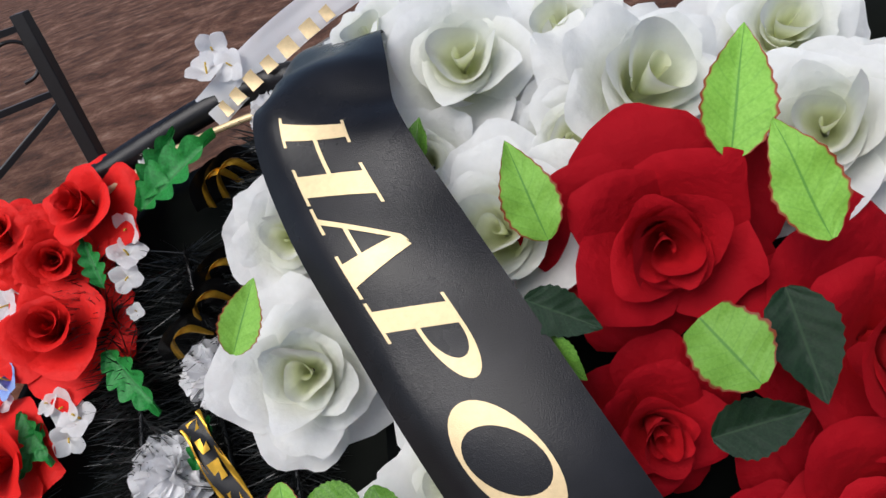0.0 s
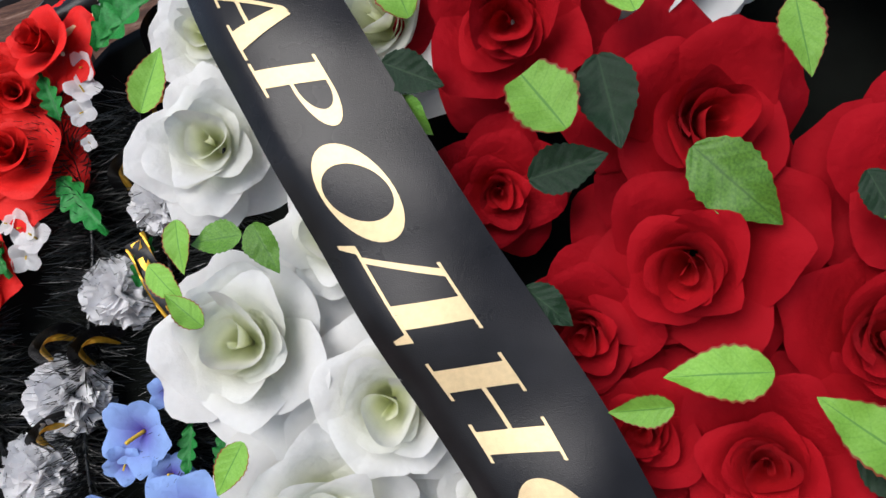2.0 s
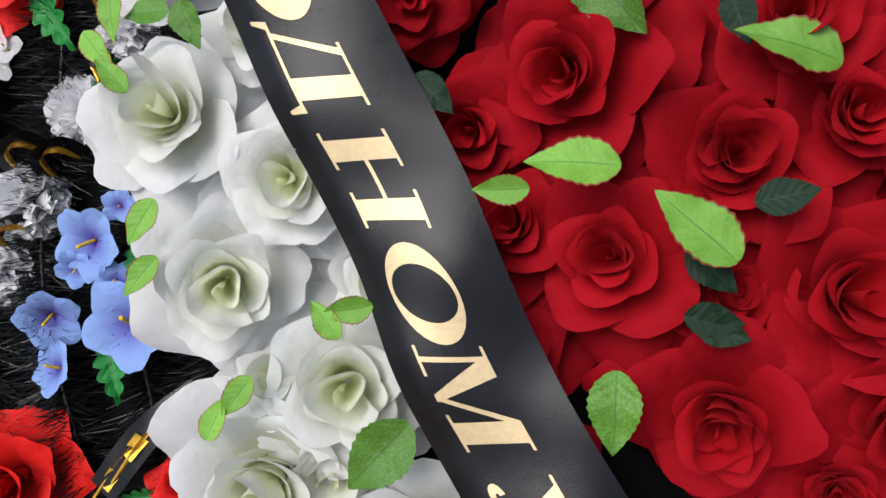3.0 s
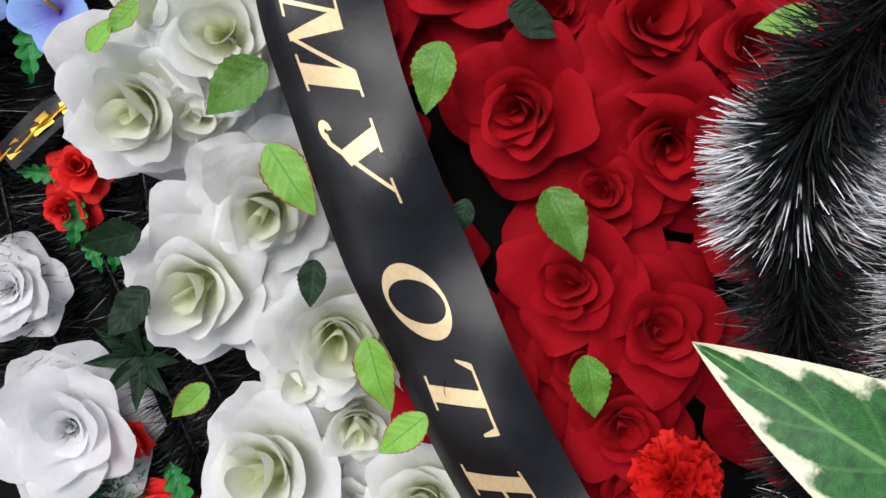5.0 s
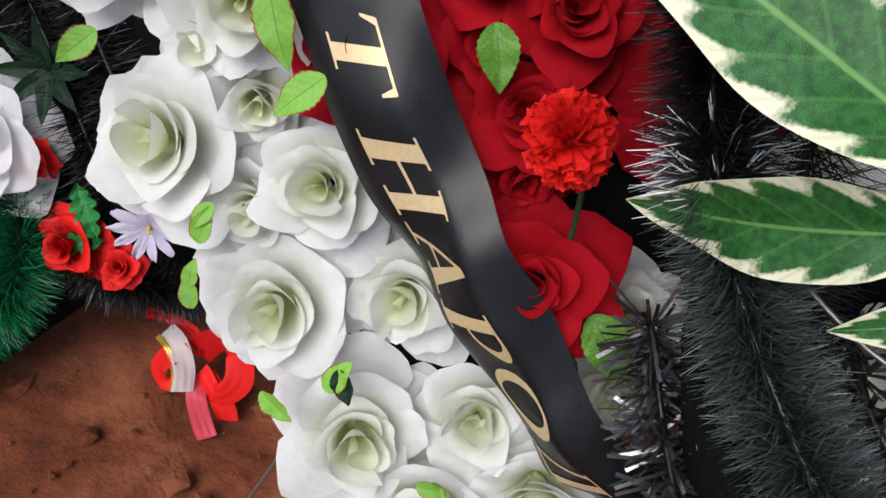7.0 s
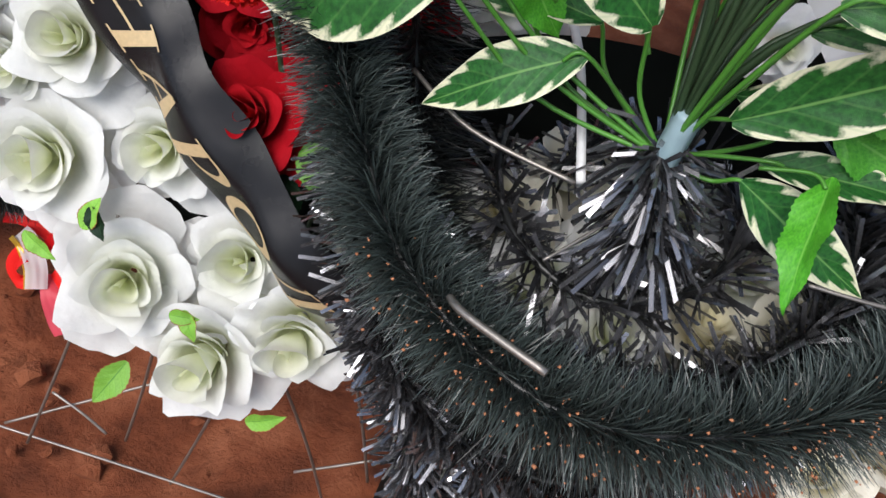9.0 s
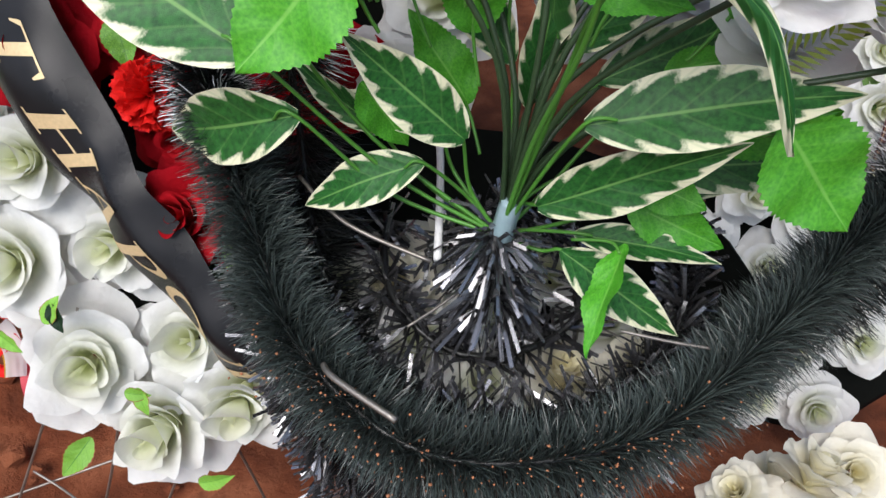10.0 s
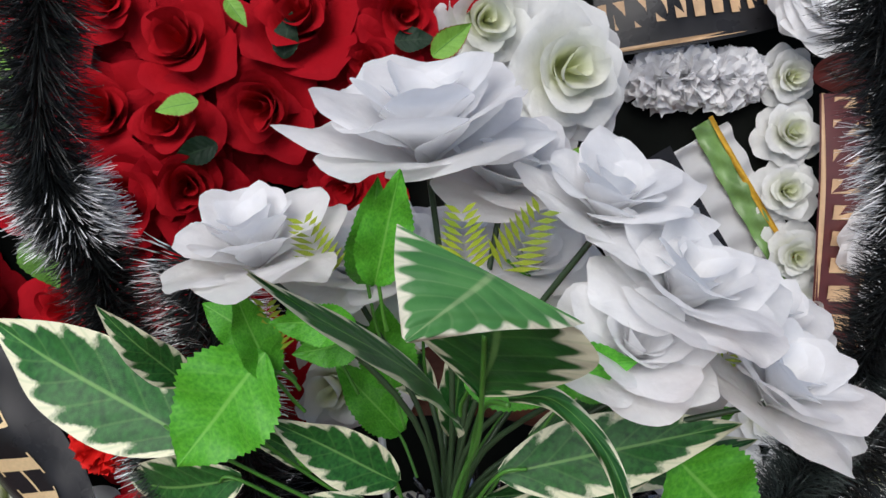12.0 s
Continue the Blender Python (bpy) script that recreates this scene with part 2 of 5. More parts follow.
def tube(name, points, radius, mat, sides=6, steps=6, taper=0.0):
    """A round rod along a smooth curve."""
    total = (len(points) - 1) * steps
    pts = [Vector(glide(points, k / steps)) for k in range(total + 1)]
    verts, faces, al = [], [], []
    for k, p in enumerate(pts):
        d = (pts[min(k + 1, total)] - pts[max(k - 1, 0)]).normalized()
        s = d.orthogonal().normalized() if k == 0 else (s - s.dot(d) * d).normalized()
        q = d.cross(s)
        r = radius * (1 - taper * k / total)
        for i in range(sides):
            a = 2 * math.pi * i / sides
            verts.append(p + r * (math.cos(a) * s + math.sin(a) * q))
            al.append(k / total)
    for k in range(total):
        for i in range(sides):
            j = (i + 1) % sides
            faces.append((k * sides + i, k * sides + j, (k + 1) * sides + j, (k + 1) * sides + i))
    faces += [tuple(range(sides))[::-1], tuple(total * sides + i for i in range(sides))]
    return mesh_of(name, verts, faces, mat, al)


def bristles(name, points, length, width, count, mat, lean=0.12, droop=0.0, spread=0.25, rng=None, blunt=0.25, flat=0.0):
    """Tinsel: thin blades all round a curve."""
    rng = rng or random.Random(5)
    verts, faces, al = [], [], []
    top = len(points) - 1
    for _ in range(count):
        t = rng.uniform(0, top * 0.9999)
        p = Vector(glide(points, t))
        d = (Vector(glide(points, min(t + 0.02, top))) - Vector(glide(points, max(t - 0.02, 0)))).normalized()
        s = d.orthogonal().normalized()
        a = rng.uniform(0, 2 * math.pi)
        out = math.cos(a) * s + math.sin(a) * d.cross(s)
        out = (out - Vector((0, out.y * flat, 0))).normalized()
        way = (out + d * (lean + rng.gauss(0, spread)) + Vector([rng.gauss(0, 0.12) for _ in range(3)])).normalized()
        ln = length * rng.uniform(0.7, 1.1)
        side = way.cross(Vector([rng.gauss(0, 1) for _ in range(3)])).normalized() * width
        mid = p + way * ln * 0.55 + Vector((0, 0, -droop * ln * 0.2))
        tip = p + way * ln + Vector((0, 0, -droop * ln))
        k = len(verts)
        verts += [p - side * 0.7, p + side * 0.7, mid - side, mid + side, tip + side * blunt, tip - side * blunt]
        al += [0, 0, 0.5, 0.5, 1, 1]
        faces += [(k, k + 1, k + 3, k + 2), (k + 2, k + 3, k + 4, k + 5)]
    return mesh_of(name, verts, faces, mat, al, smooth=False)


def turn(x, y, z):
    return Euler((radians(x), radians(y), radians(z))).to_matrix().to_4x4()


# ---- flowers ----


def radial(me):
    """Sets the tint by the distance from the flower's axis."""
    me.attributes["along"].data.foreach_set("value", [min(1.0, math.hypot(v.co.x, v.co.y) + 0.25 * max(0.0, v.co.z - 0.45)) for v in me.vertices])
    return me


def petal(mat, rng, theta, r0, h0, length, rise0, rise1, curl, half, wrap, ruffle, point, roll, res=(12, 14)):
    """A petal that climbs from rise0 to rise1 degrees, bends its lip back by curl and rolls its two corners under."""
    ph, ph2, ph3 = rng.uniform(0, 6.3), rng.uniform(0, 6.3), rng.uniform(0, 6.3)
    skew, lean = rng.uniform(-0.22, 0.22), rng.uniform(-0.10, 0.10)
    side_roll = (roll * rng.uniform(0.3, 1.5), roll * rng.uniform(0.3, 1.5))
    arc, steps = [(r0, h0)], 24
    for k in range(steps):
        f = (k + 0.5) / steps
        lip = max(0.0, f - 0.66) / 0.34
        ang = radians(rise0 + (rise1 - rise0) * min(1.0, f * 1.35) ** 0.8) - curl * lip ** 1.3
        arc.append((arc[-1][0] + math.cos(ang) * length * 1.15 / steps, arc[-1][1] + math.sin(ang) * length * 1.15 / steps))

    def fn(a, b):
        e = 0.87 * (1 - 0.36 * abs(a) ** 2.6 + point * max(0.0, 1 - abs(a - skew) * 2.6) + 0.022 * math.sin(a * 7 + ph2))
        f = b * e * steps
        k = min(int(f), steps - 1)
        r, z = (p + (q - p) * (f - k) for p, q in zip(arc[k], arc[k + 1]))
        s = b * e
        x = a * half * (0.26 + 0.74 * math.sin(math.pi / 2 * min(1.0, s * 1.45)))
        bend = max(wrap * max(r, 0.05), 0.09)
        tang, back = bend * math.sin(max(-2.6, min(2.6, x / bend))), bend * (1 - math.cos(max(-2.6, min(2.6, x / bend))))
        c = max(0.0, abs(a) - 0.45) / 0.55 * max(0.0, s - 0.35) / 0.65
        z -= side_roll[a > 0] * half * c ** 1.4
        wave = ruffle * s * s * (math.sin(a * 3.1 + ph) + 0.6 * math.sin(a * 6.3 + ph2) * abs(a) + 0.4 * math.sin(s * 8 + a * 4 + ph3) + 0.30 * s * math.sin(a * 11 + ph3))
        z += wave + lean * a * s + 0.05 * a * s
        r += 0.5 * wave - back + 0.05 * a * s
        return (r * math.cos(theta) - tang * math.sin(theta), r * math.sin(theta) + tang * math.cos(theta), z)

    return radial(sheet("petal", fn, res[0], res[1], mat))


def bud(mat, rng, radius, height, turns=1.7):
    """The rolled heart of a rose: a tight, uneven spiral of cloth."""
    sx, ph, tri = rng.uniform(0.8, 1.2), rng.uniform(0, 6.3), rng.uniform(0.10, 0.22)

    def fn(a, b):
        k = (a + 1) / 2
        ang = k * turns * 2 * math.pi + ph
        r = radius * (0.04 + 0.96 * k ** 0.85) * (0.2 + 0.8 * math.sin(min(1.0, b * 1.2) * 1.57))
        r *= 1 + tri * math.cos(3 * ang * 0.93 + ph)
        lip = max(0.0, b - 0.72) / 0.28 * radius * 0.30 * k
        lift = height * (0.86 + 0.10 * k + 0.10 * math.sin(ang * 1.43 + ph) * k)
        return (sx * (r + lip) * math.cos(ang), (r + lip) * math.sin(ang), lift * (0.35 + 0.65 * b) - 0.3 * lip)

    return radial(sheet("rose", fn, 60, 7, mat))


def rose_kind(mat, rng, rings, bud_r, bud_h):
    petals = []
    for n_p, r0, h0, length, rise0, rise1, curl, half, wrap, ruffle, point, roll in rings:
        start = rng.uniform(0, 6.3)
        for k in range(n_p):
            th = start + 2 * math.pi * k / n_p + rng.uniform(-0.22, 0.22)
            petals.append(petal(mat, rng, th, r0, h0 + rng.uniform(-0.03, 0.03), length * rng.uniform(0.9, 1.08), rise0, rise1 + rng.uniform(-9, 9), curl * rng.uniform(0.4, 1.5), half * rng.uniform(0.86, 1.14), wrap, ruffle, point, roll))
    return bud(mat, rng, bud_r, bud_h), petals


# rings: petals, foot radius, foot height, length, rise at the foot and above, lip, half width, wrap, ruffle, point, corner roll
WHITE_RINGS = [
    (5, 0.05, -0.18, 1.12, 34, 4, 0.60, 0.64, 2.6, 0.100, 0.02, 0.32),
    (5, 0.05, -0.02, 1.00, 60, 26, 1.05, 0.60, 1.7, 0.100, 0.03, 0.32),
    (4, 0.06, 0.06, 0.90, 76, 54, 1.35, 0.54, 1.2, 0.080, 0.03, 0.24),
    (3, 0.12, 0.14, 0.76, 85, 66, 1.15, 0.46, 1.08, 0.050, 0.02, 0.14),
]
RED_RINGS = [
    (5, 0.05, -0.22, 1.12, 32, 4, 0.95, 0.64, 2.8, 0.060, 0.12, 0.45),
    (4, 0.05, -0.06, 1.00, 58, 30, 1.45, 0.60, 1.7, 0.060, 0.07, 0.40),
    (4, 0.06, 0.04, 0.86, 78, 60, 1.80, 0.52, 1.15, 0.045, 0.03, 0.24),
    (3, 0.10, 0.20, 0.72, 88, 76, 1.30, 0.38, 1.06, 0.035, 0.03, 0.12),
]
PEONY_RINGS = [
    (6, 0.05, -0.06, 1.12, 34, 8, 0.50, 0.58, 2.6, 0.075, 0.03, 0.16),
    (5, 0.05, 0.00, 1.00, 54, 26, 0.60, 0.56, 1.9, 0.075, 0.03, 0.16),
    (5, 0.05, 0.04, 0.82, 70, 46, 0.70, 0.50, 1.5, 0.065, 0.03, 0.12),
    (4, 0.06, 0.06, 0.66, 82, 64, 0.60, 0.40, 1.2, 0.050, 0.03, 0.08),
]
rng = random.Random(11)
CREAM_KINDS = [rose_kind(CREAM, random.Random(19), WHITE_RINGS, 0.22, 0.90)]
WHITE_KINDS = [rose_kind(WHITE, rng, WHITE_RINGS, 0.27, 1.16) for _ in range(5)]
RED_KINDS = [rose_kind(RED, rng, RED_RINGS, 0.25, 1.02) for _ in range(5)]
SCARLET_KINDS = [rose_kind(BRIGHT_RED, rng, RED_RINGS, 0.24, 0.88) for _ in range(2)]
SNOW_KINDS = [rose_kind(SNOW, rng, PEONY_RINGS, 0.2, 0.45) for _ in range(3)]


def rose_at(kind, parent, m, size, label="", name="rose"):
    """A rose of the given diameter under its wreath; its petals are parts of it."""
    heart, petals = kind
    ob = part(name, heart, parent, m @ Matrix.Scale(size / 2, 4), label)
    for p in petals:
        part("petal", p, ob)
    return ob


def leaf_mesh(mat, rng, length, width, fold=0.25, arch=0.3, teeth=16, twist=0.0, nv=20, nu=8, cut=1.0):
    """A leaf from the origin along +y, face up +z."""
    ph = rng.uniform(0, 6.3)

    def fn(a, b):
        b *= cut
        w = width / 2 * max(0.0, math.sin(math.pi * min(1, b * 0.985 + 0.012) ** 0.74)) ** 0.92
        if teeth and abs(a) > 0.99:
            w *= 1 + (0.05 if int(b * nv) % 2 else -0.03)
        x = a * w
        z = -arch * length * b * b + fold * abs(x) * 1.0 + 0.035 * width * math.sin(b * 17 + ph) * abs(a) + 0.02 * length * math.sin(b * 6 + ph)
        y = length * b * (1 - 0.15 * arch * b)
        t = twist * b
        return (x * math.cos(t) - z * math.sin(t) * 0.3, y, z + x * math.sin(t))

    return sheet("leaf", fn, nu, nv, mat)


def leaf_kinds(mat, n, length, width, seed, **kw):
    r = random.Random(seed)
    return [leaf_mesh(mat, r, length, width, r.uniform(0.1, 0.45), r.uniform(0.02, 0.28), twist=r.uniform(-0.5, 0.5), **kw) for _ in range(n)]


LEAVES = leaf_kinds(LEAF, 4, 1.0, 0.54, 3)
DARK_LEAVES = leaf_kinds(DARK_LEAF, 3, 1.0, 0.6, 4)
MID_LEAVES = leaf_kinds(MID_LEAF, 3, 1.0, 0.60, 5)
CUT_LEAVES = leaf_kinds(LEAF, 1, 1.0, 0.70, 6, cut=0.72)


# ---- ground ----
def ground_sheet():
    k = 190
    xs = [0.06 * math.sinh(9.0 * (i / k * 2 - 1)) for i in range(k + 1)]
    verts, faces = [], []
    for y in xs:
        for x in xs:
            d = math.hypot(x, y)
            near = max(0.0, 1 - d / 6)
            z = 0.03 * noise.noise((x * 2.1, y * 2.1, 0)) + 0.02 * near * noise.noise((x * 9, y * 9, 3)) + 0.010 * near * abs(noise.noise((x * 31, y * 31, 7)))
            z += min(d * 0.012, 0.1) * noise.noise((x * 0.7, y * 0.7, 9))
            verts.append((x + 0.3, y, z))
    w = k + 1
    for j in range(k):
        for i in range(k):
            faces.append((j * w + i, j * w + i + 1, (j + 1) * w + i + 1, (j + 1) * w + i))
    return mesh_of("ground", verts, faces, SOIL)


tagged(part("ground", ground_sheet()), "bare red-brown clay soil with clods and dirt", "ground", kind="structure")


def clods():
    r = random.Random(8)
    verts, faces = [], []
    for _ in range(700):
        c = Vector((r.uniform(-0.5, 0.9), r.uniform(-0.5, 0.5), 0.004))
        s = 0.003 + 0.022 * r.random() ** 4
        bm = bmesh.new()
        bmesh.ops.create_icosphere(bm, subdivisions=1, radius=s)
        k = len(verts)
        verts += [c + Vector((v.co.x * r.uniform(0.6, 1.3), v.co.y * r.uniform(0.6, 1.3), v.co.z * r.uniform(0.3, 0.8))) for v in bm.verts]
        faces += [tuple(k + v.index for v in f.verts) for f in bm.faces]
        bm.free()
    return mesh_of("clods", verts, faces, SOIL, smooth=False)


tagged(part("soil_clods", clods()), "small crumbled clods of red clay", "soil", kind="stuff")

# ---- the red and white wreath ----
LEAN_BACK = pose(0.1867, 0.1289, 0.7838, 55.9, 0, 1.7)
wreath = thing("wreath", LEAN_BACK, "large funeral wreath of crimson and cream-white cloth roses", "wreath")
OUTLINE = [(-0.28, 0.5), (-0.30, 0.35), (-0.29, 0.2), (-0.26, 0.05), (-0.20, -0.12), (-0.12, -0.27), (0.0, -0.39), (0.09, -0.48), (0.16, -0.53), (0.25, -0.50), (0.29, -0.36),
           (0.35, -0.2), (0.43, -0.05), (0.53, 0.1), (0.60, 0.25), (0.58, 0.42), (0.44, 0.54), (0.2, 0.60), (0.0, 0.61), (-0.2, 0.57)]


def dome(v):
    return -0.4 * max(0.0, v - 0.42)


def inside(u, v, shrink=1.0):
    cu, cv, hit = 0.13, 0.05, False
    pts = [(cu + (a - cu) * shrink, cv + (b - cv) * shrink) for a, b in OUTLINE]
    for (a, b), (c, d) in zip(pts, pts[1:] + pts[:1]):
        if (b > v) != (d > v) and u < (c - a) * (v - b) / (d - b) + a:
            hit = not hit
    return hit


def backing():
    verts, faces = [], []
    k = len(OUTLINE)
    for w, s in ((-0.12, 0.90), (-0.095, 0.95), (-0.080, 0.88), (-0.075, 0.4)):
        verts += [(0.13 + (u - 0.13) * s, 0.05 + (v - 0.05) * s, w + dome(v)) for u, v in OUTLINE]
    for layer in range(3):
        for i in range(k):
            j = (i + 1) % k
            faces.append((layer * k + i, layer * k + j, layer * k + k + j, layer * k + k + i))
    faces += [tuple(range(k))[::-1], tuple(range(3 * k, 4 * k))]
    return mesh_of("backing", verts, faces, BLACK_NET)


part("backing", backing(), wreath, label="dark cloth backing")
rr = random.Random(21)
# the place of each heart on the wreath and the rose's breadth
REDS = [(-0.096, 0.421, 0.110), (-0.118, 0.334, 0.078), (0.002, 0.344, 0.122), (-0.033, 0.270, 0.126), (0.067, 0.216, 0.132), (-0.013, 0.164, 0.114), (0.040, 0.057, 0.122), (0.129, 0.130, 0.138), (0.100, 0.288, 0.112), (0.134, 0.231, 0.100),
        (0.148, 0.044, 0.122), (0.092, -0.054, 0.122), (0.161, -0.077, 0.112), (0.148, -0.153, 0.100), (0.176, -0.262, 0.108), (0.108, 0.010, 0.090), (0.197, 0.199, 0.130), (0.310, 0.227, 0.132), (0.276, 0.132, 0.124), (0.190, 0.122, 0.110),
        (0.214, 0.058, 0.130), (0.413, 0.221, 0.110), (0.378, 0.176, 0.108), (0.354, 0.060, 0.09), (-0.090, 0.245, 0.085), (-0.075, 0.110, 0.090), (-0.062, 0.025, 0.080), (-0.02, -0.05, 0.085), (0.06, 0.135, 0.09), (0.16, -0.205, 0.085), (0.115, -0.115, 0.085), (0.235, -0.01, 0.11), (-0.07, 0.19, 0.08)]
WHITES = [(-0.224, 0.608, 0.088), (-0.169, 0.565, 0.102), (-0.069, 0.517, 0.102), (-0.003, 0.466, 0.094), (-0.108, 0.58, 0.085), (0.016, 0.535, 0.09), (-0.172, 0.455, 0.095), (-0.292, 0.408, 0.088), (-0.293, 0.487, 0.075), (0.05, 0.475, 0.08), (-0.12, 0.50, 0.07), (-0.21, 0.51, 0.075),
          (-0.285, 0.282, 0.110), (-0.204, 0.228, 0.092), (-0.252, 0.163, 0.112), (-0.180, 0.092, 0.114), (-0.243, 0.026, 0.124), (-0.134, -0.038, 0.110), (-0.188, -0.104, 0.118), (-0.067, -0.126, 0.120), (-0.123, -0.238, 0.124), (0.009, -0.243, 0.108), (-0.009, -0.352, 0.122),
          (0.088, -0.325, 0.108), (0.082, -0.444, 0.126), (0.169, -0.411, 0.115), (0.150, -0.512, 0.130), (0.236, -0.470, 0.116), (0.265, -0.29, 0.080), (0.275, -0.36, 0.088), (-0.225, 0.335, 0.085), (-0.20, 0.03, 0.085), (-0.05, -0.20, 0.085), (-0.235, 0.10, 0.08), (-0.155, 0.155, 0.08), (-0.10, -0.165, 0.085), (-0.045, -0.285, 0.085),
          (0.489, 0.225, 0.100), (0.572, 0.180, 0.120), (0.461, 0.165, 0.085), (0.53, 0.10, 0.09)]
GAP = []
for i in range(13):
    for j in range(13):
        u, v = -0.28 + 0.078 * i + 0.035 * (j % 2), -0.5 + 0.092 * j
        if inside(u, v, 0.97) and u > 0.02 and all(math.hypot(u - a, v - b) > 0.082 for a, b, _ in REDS + WHITES):
            GAP.append((u, v, rr.uniform(0.105, 0.12), inside(u, v, 0.80)))
REDS += [g[:3] for g in GAP if g[3]]
WHITES += [g[:3] for g in GAP if not g[3]]
for flowers, kinds, label, top, high, full in ((REDS, RED_KINDS, "crimson velvet rose", 0.022, 1.0, 1.10), (WHITES, WHITE_KINDS, "cream-white rose with a greenish heart", 0.002, 1.0, 1.18)):
    for k, (u, v, size) in enumerate(flowers):
        spin = turn(rr.uniform(-15, 15), rr.uniform(-15, 15), rr.uniform(0, 360))
        proud = 0.030 if (u, v) == (0.176, -0.262) else 0.0
        low = -0.026 if size < 0.091 or (u, v) in ((0.088, -0.325), (0.169, -0.411)) else 0.0
        heart = Vector((u, v, top + proud + low + dome(v) + rr.uniform(-0.004, 0.004)))
        m = Matrix.Translation(heart - spin @ Vector((0, 0, high * size * 0.49))) @ spin
        rose_at(kinds[(k * 2 + k // 5) % 5], wreath, m, size * full, label)

# leaf: place on the wreath, way it points (degrees from +u), length, kind (0 bright, 1 bottle green, 2 mid green, 3 cut short)
SPRAYS = [(-0.057, 0.457, 70, 0.065, 0), (-0.029, 0.409, 103, 0.061, 0), (-0.148, 0.442, 97, 0.054, 0), (-0.076, 0.356, 116, 0.054, 3), (-0.318, 0.427, 62, 0.042, 0), (-0.051, 0.393, -88, 0.055, 1), (-0.166, 0.417, -34, 0.040, 1), (-0.1, 0.336, 5, 0.045, 1), (-0.205, 0.501, 76, 0.028, 2), (-0.163, 0.397, -59, 0.030, 2),
          (-0.015, 0.334, -56, 0.062, 2), (0.000, 0.214, 172, 0.056, 0), (-0.052, 0.206, 176, 0.034, 0), (-0.27, 0.342, 175, 0.036, 2), (-0.262, 0.347, -72, 0.034, 2), (-0.308, 0.359, -91, 0.034, 0), (-0.33, 0.336, -56, 0.033, 0), (0.049, 0.397, -92, 0.045, 0), (0.12, 0.257, 159, 0.062, 0), (0.057, 0.155, 133, 0.061, 0), (0.071, 0.186, 6, 0.036, 1),
          (0.033, 0.164, -47, 0.038, 1), (0.034, 0.122, -23, 0.032, 1), (-0.012, 0.099, -97, 0.051, 2), (-0.137, 0.073, -138, 0.063, 2), (-0.303, 0.294, 129, 0.03, 0), (-0.292, 0.224, -127, 0.036, 0), (-0.294, 0.187, -135, 0.034, 0), (-0.238, 0.106, -132, 0.034, 0), (-0.175, 0.127, 122, 0.03, 0), (-0.152, 0.146, -175, 0.034, 0), (-0.114, 0.28, -50, 0.034, 1), (0.067, 0.304, -77, 0.034, 1),
          (-0.126, 0.017, -50, 0.062, 0), (-0.042, -0.11, -67, 0.06, 0), (0.007, -0.16, -133, 0.049, 0), (0.07, 0.01, -56, 0.056, 2), (0.111, -0.1, -72, 0.048, 2), (-0.16, -0.167, -131, 0.04, 0), (-0.272, 0.067, 62, 0.032, 0), (-0.087, -0.061, -89, 0.036, 1), (0.028, 0.126, -12, 0.034, 1), (0.016, -0.004, -97, 0.028, 1), (-0.06, -0.27, -121, 0.028, 0), (-0.07, -0.34, 84, 0.026, 0),
          (0.048, -0.395, 62, 0.038, 0), (0.0, -0.408, -39, 0.036, 0), (0.134, -0.449, 4, 0.028, 0), (0.225, -0.28, -46, 0.061, 2), (-0.064, -0.355, 108, 0.03, 0), (-0.067, -0.303, 81, 0.032, 0), (0.098, -0.509, -121, 0.053, 0), (0.212, -0.534, 23, 0.04, 0), (0.146, -0.442, -67, 0.032, 0), (0.056, -0.373, -64, 0.032, 1),
          (0.225, 0.138, -167, 0.042, 0), (0.25, 0.23, -52, 0.032, 0), (0.437, 0.183, 39, 0.047, 0), (0.402, 0.198, 5, 0.04, 1), (0.565, 0.099, -17, 0.03, 0), (0.24, 0.10, 200, 0.045, 1), (0.30, 0.18, 80, 0.045, 1), (0.5, 0.12, -60, 0.05, 0), (-0.21, -0.10, 235, 0.05, 1), (-0.225, -0.06, 200, 0.05, 1), (0.21, -0.31, -80, 0.05, 1)]
LEAF_MESHES = {0: (LEAVES, 0.026, "bright green leaf with a reddish rim"), 1: (DARK_LEAVES, 0.016, "dark bottle-green leaf"), 2: (MID_LEAVES, 0.024, "mid-green ribbed leaf"), 3: (CUT_LEAVES, 0.030, "bright green leaf with its tip cut off")}
for u, v, way, length, kind in SPRAYS:
    meshes, lift, label = LEAF_MESHES[kind]
    lift += -0.010 if u < -0.22 else 0.0
    lift += -0.012 if u < -0.13 + 0.55 * max(0.0, -v) and kind != 1 else 0.0
    m = pose(u, v, lift + dome(v)) @ turn(0, 0, way - 90) @ turn(rr.uniform(2, 14), rr.uniform(-14, 14), 0) @ Matrix.Scale(length * 0.98, 4)
    part("leaf", rr.choice(meshes), wreath, m, label)
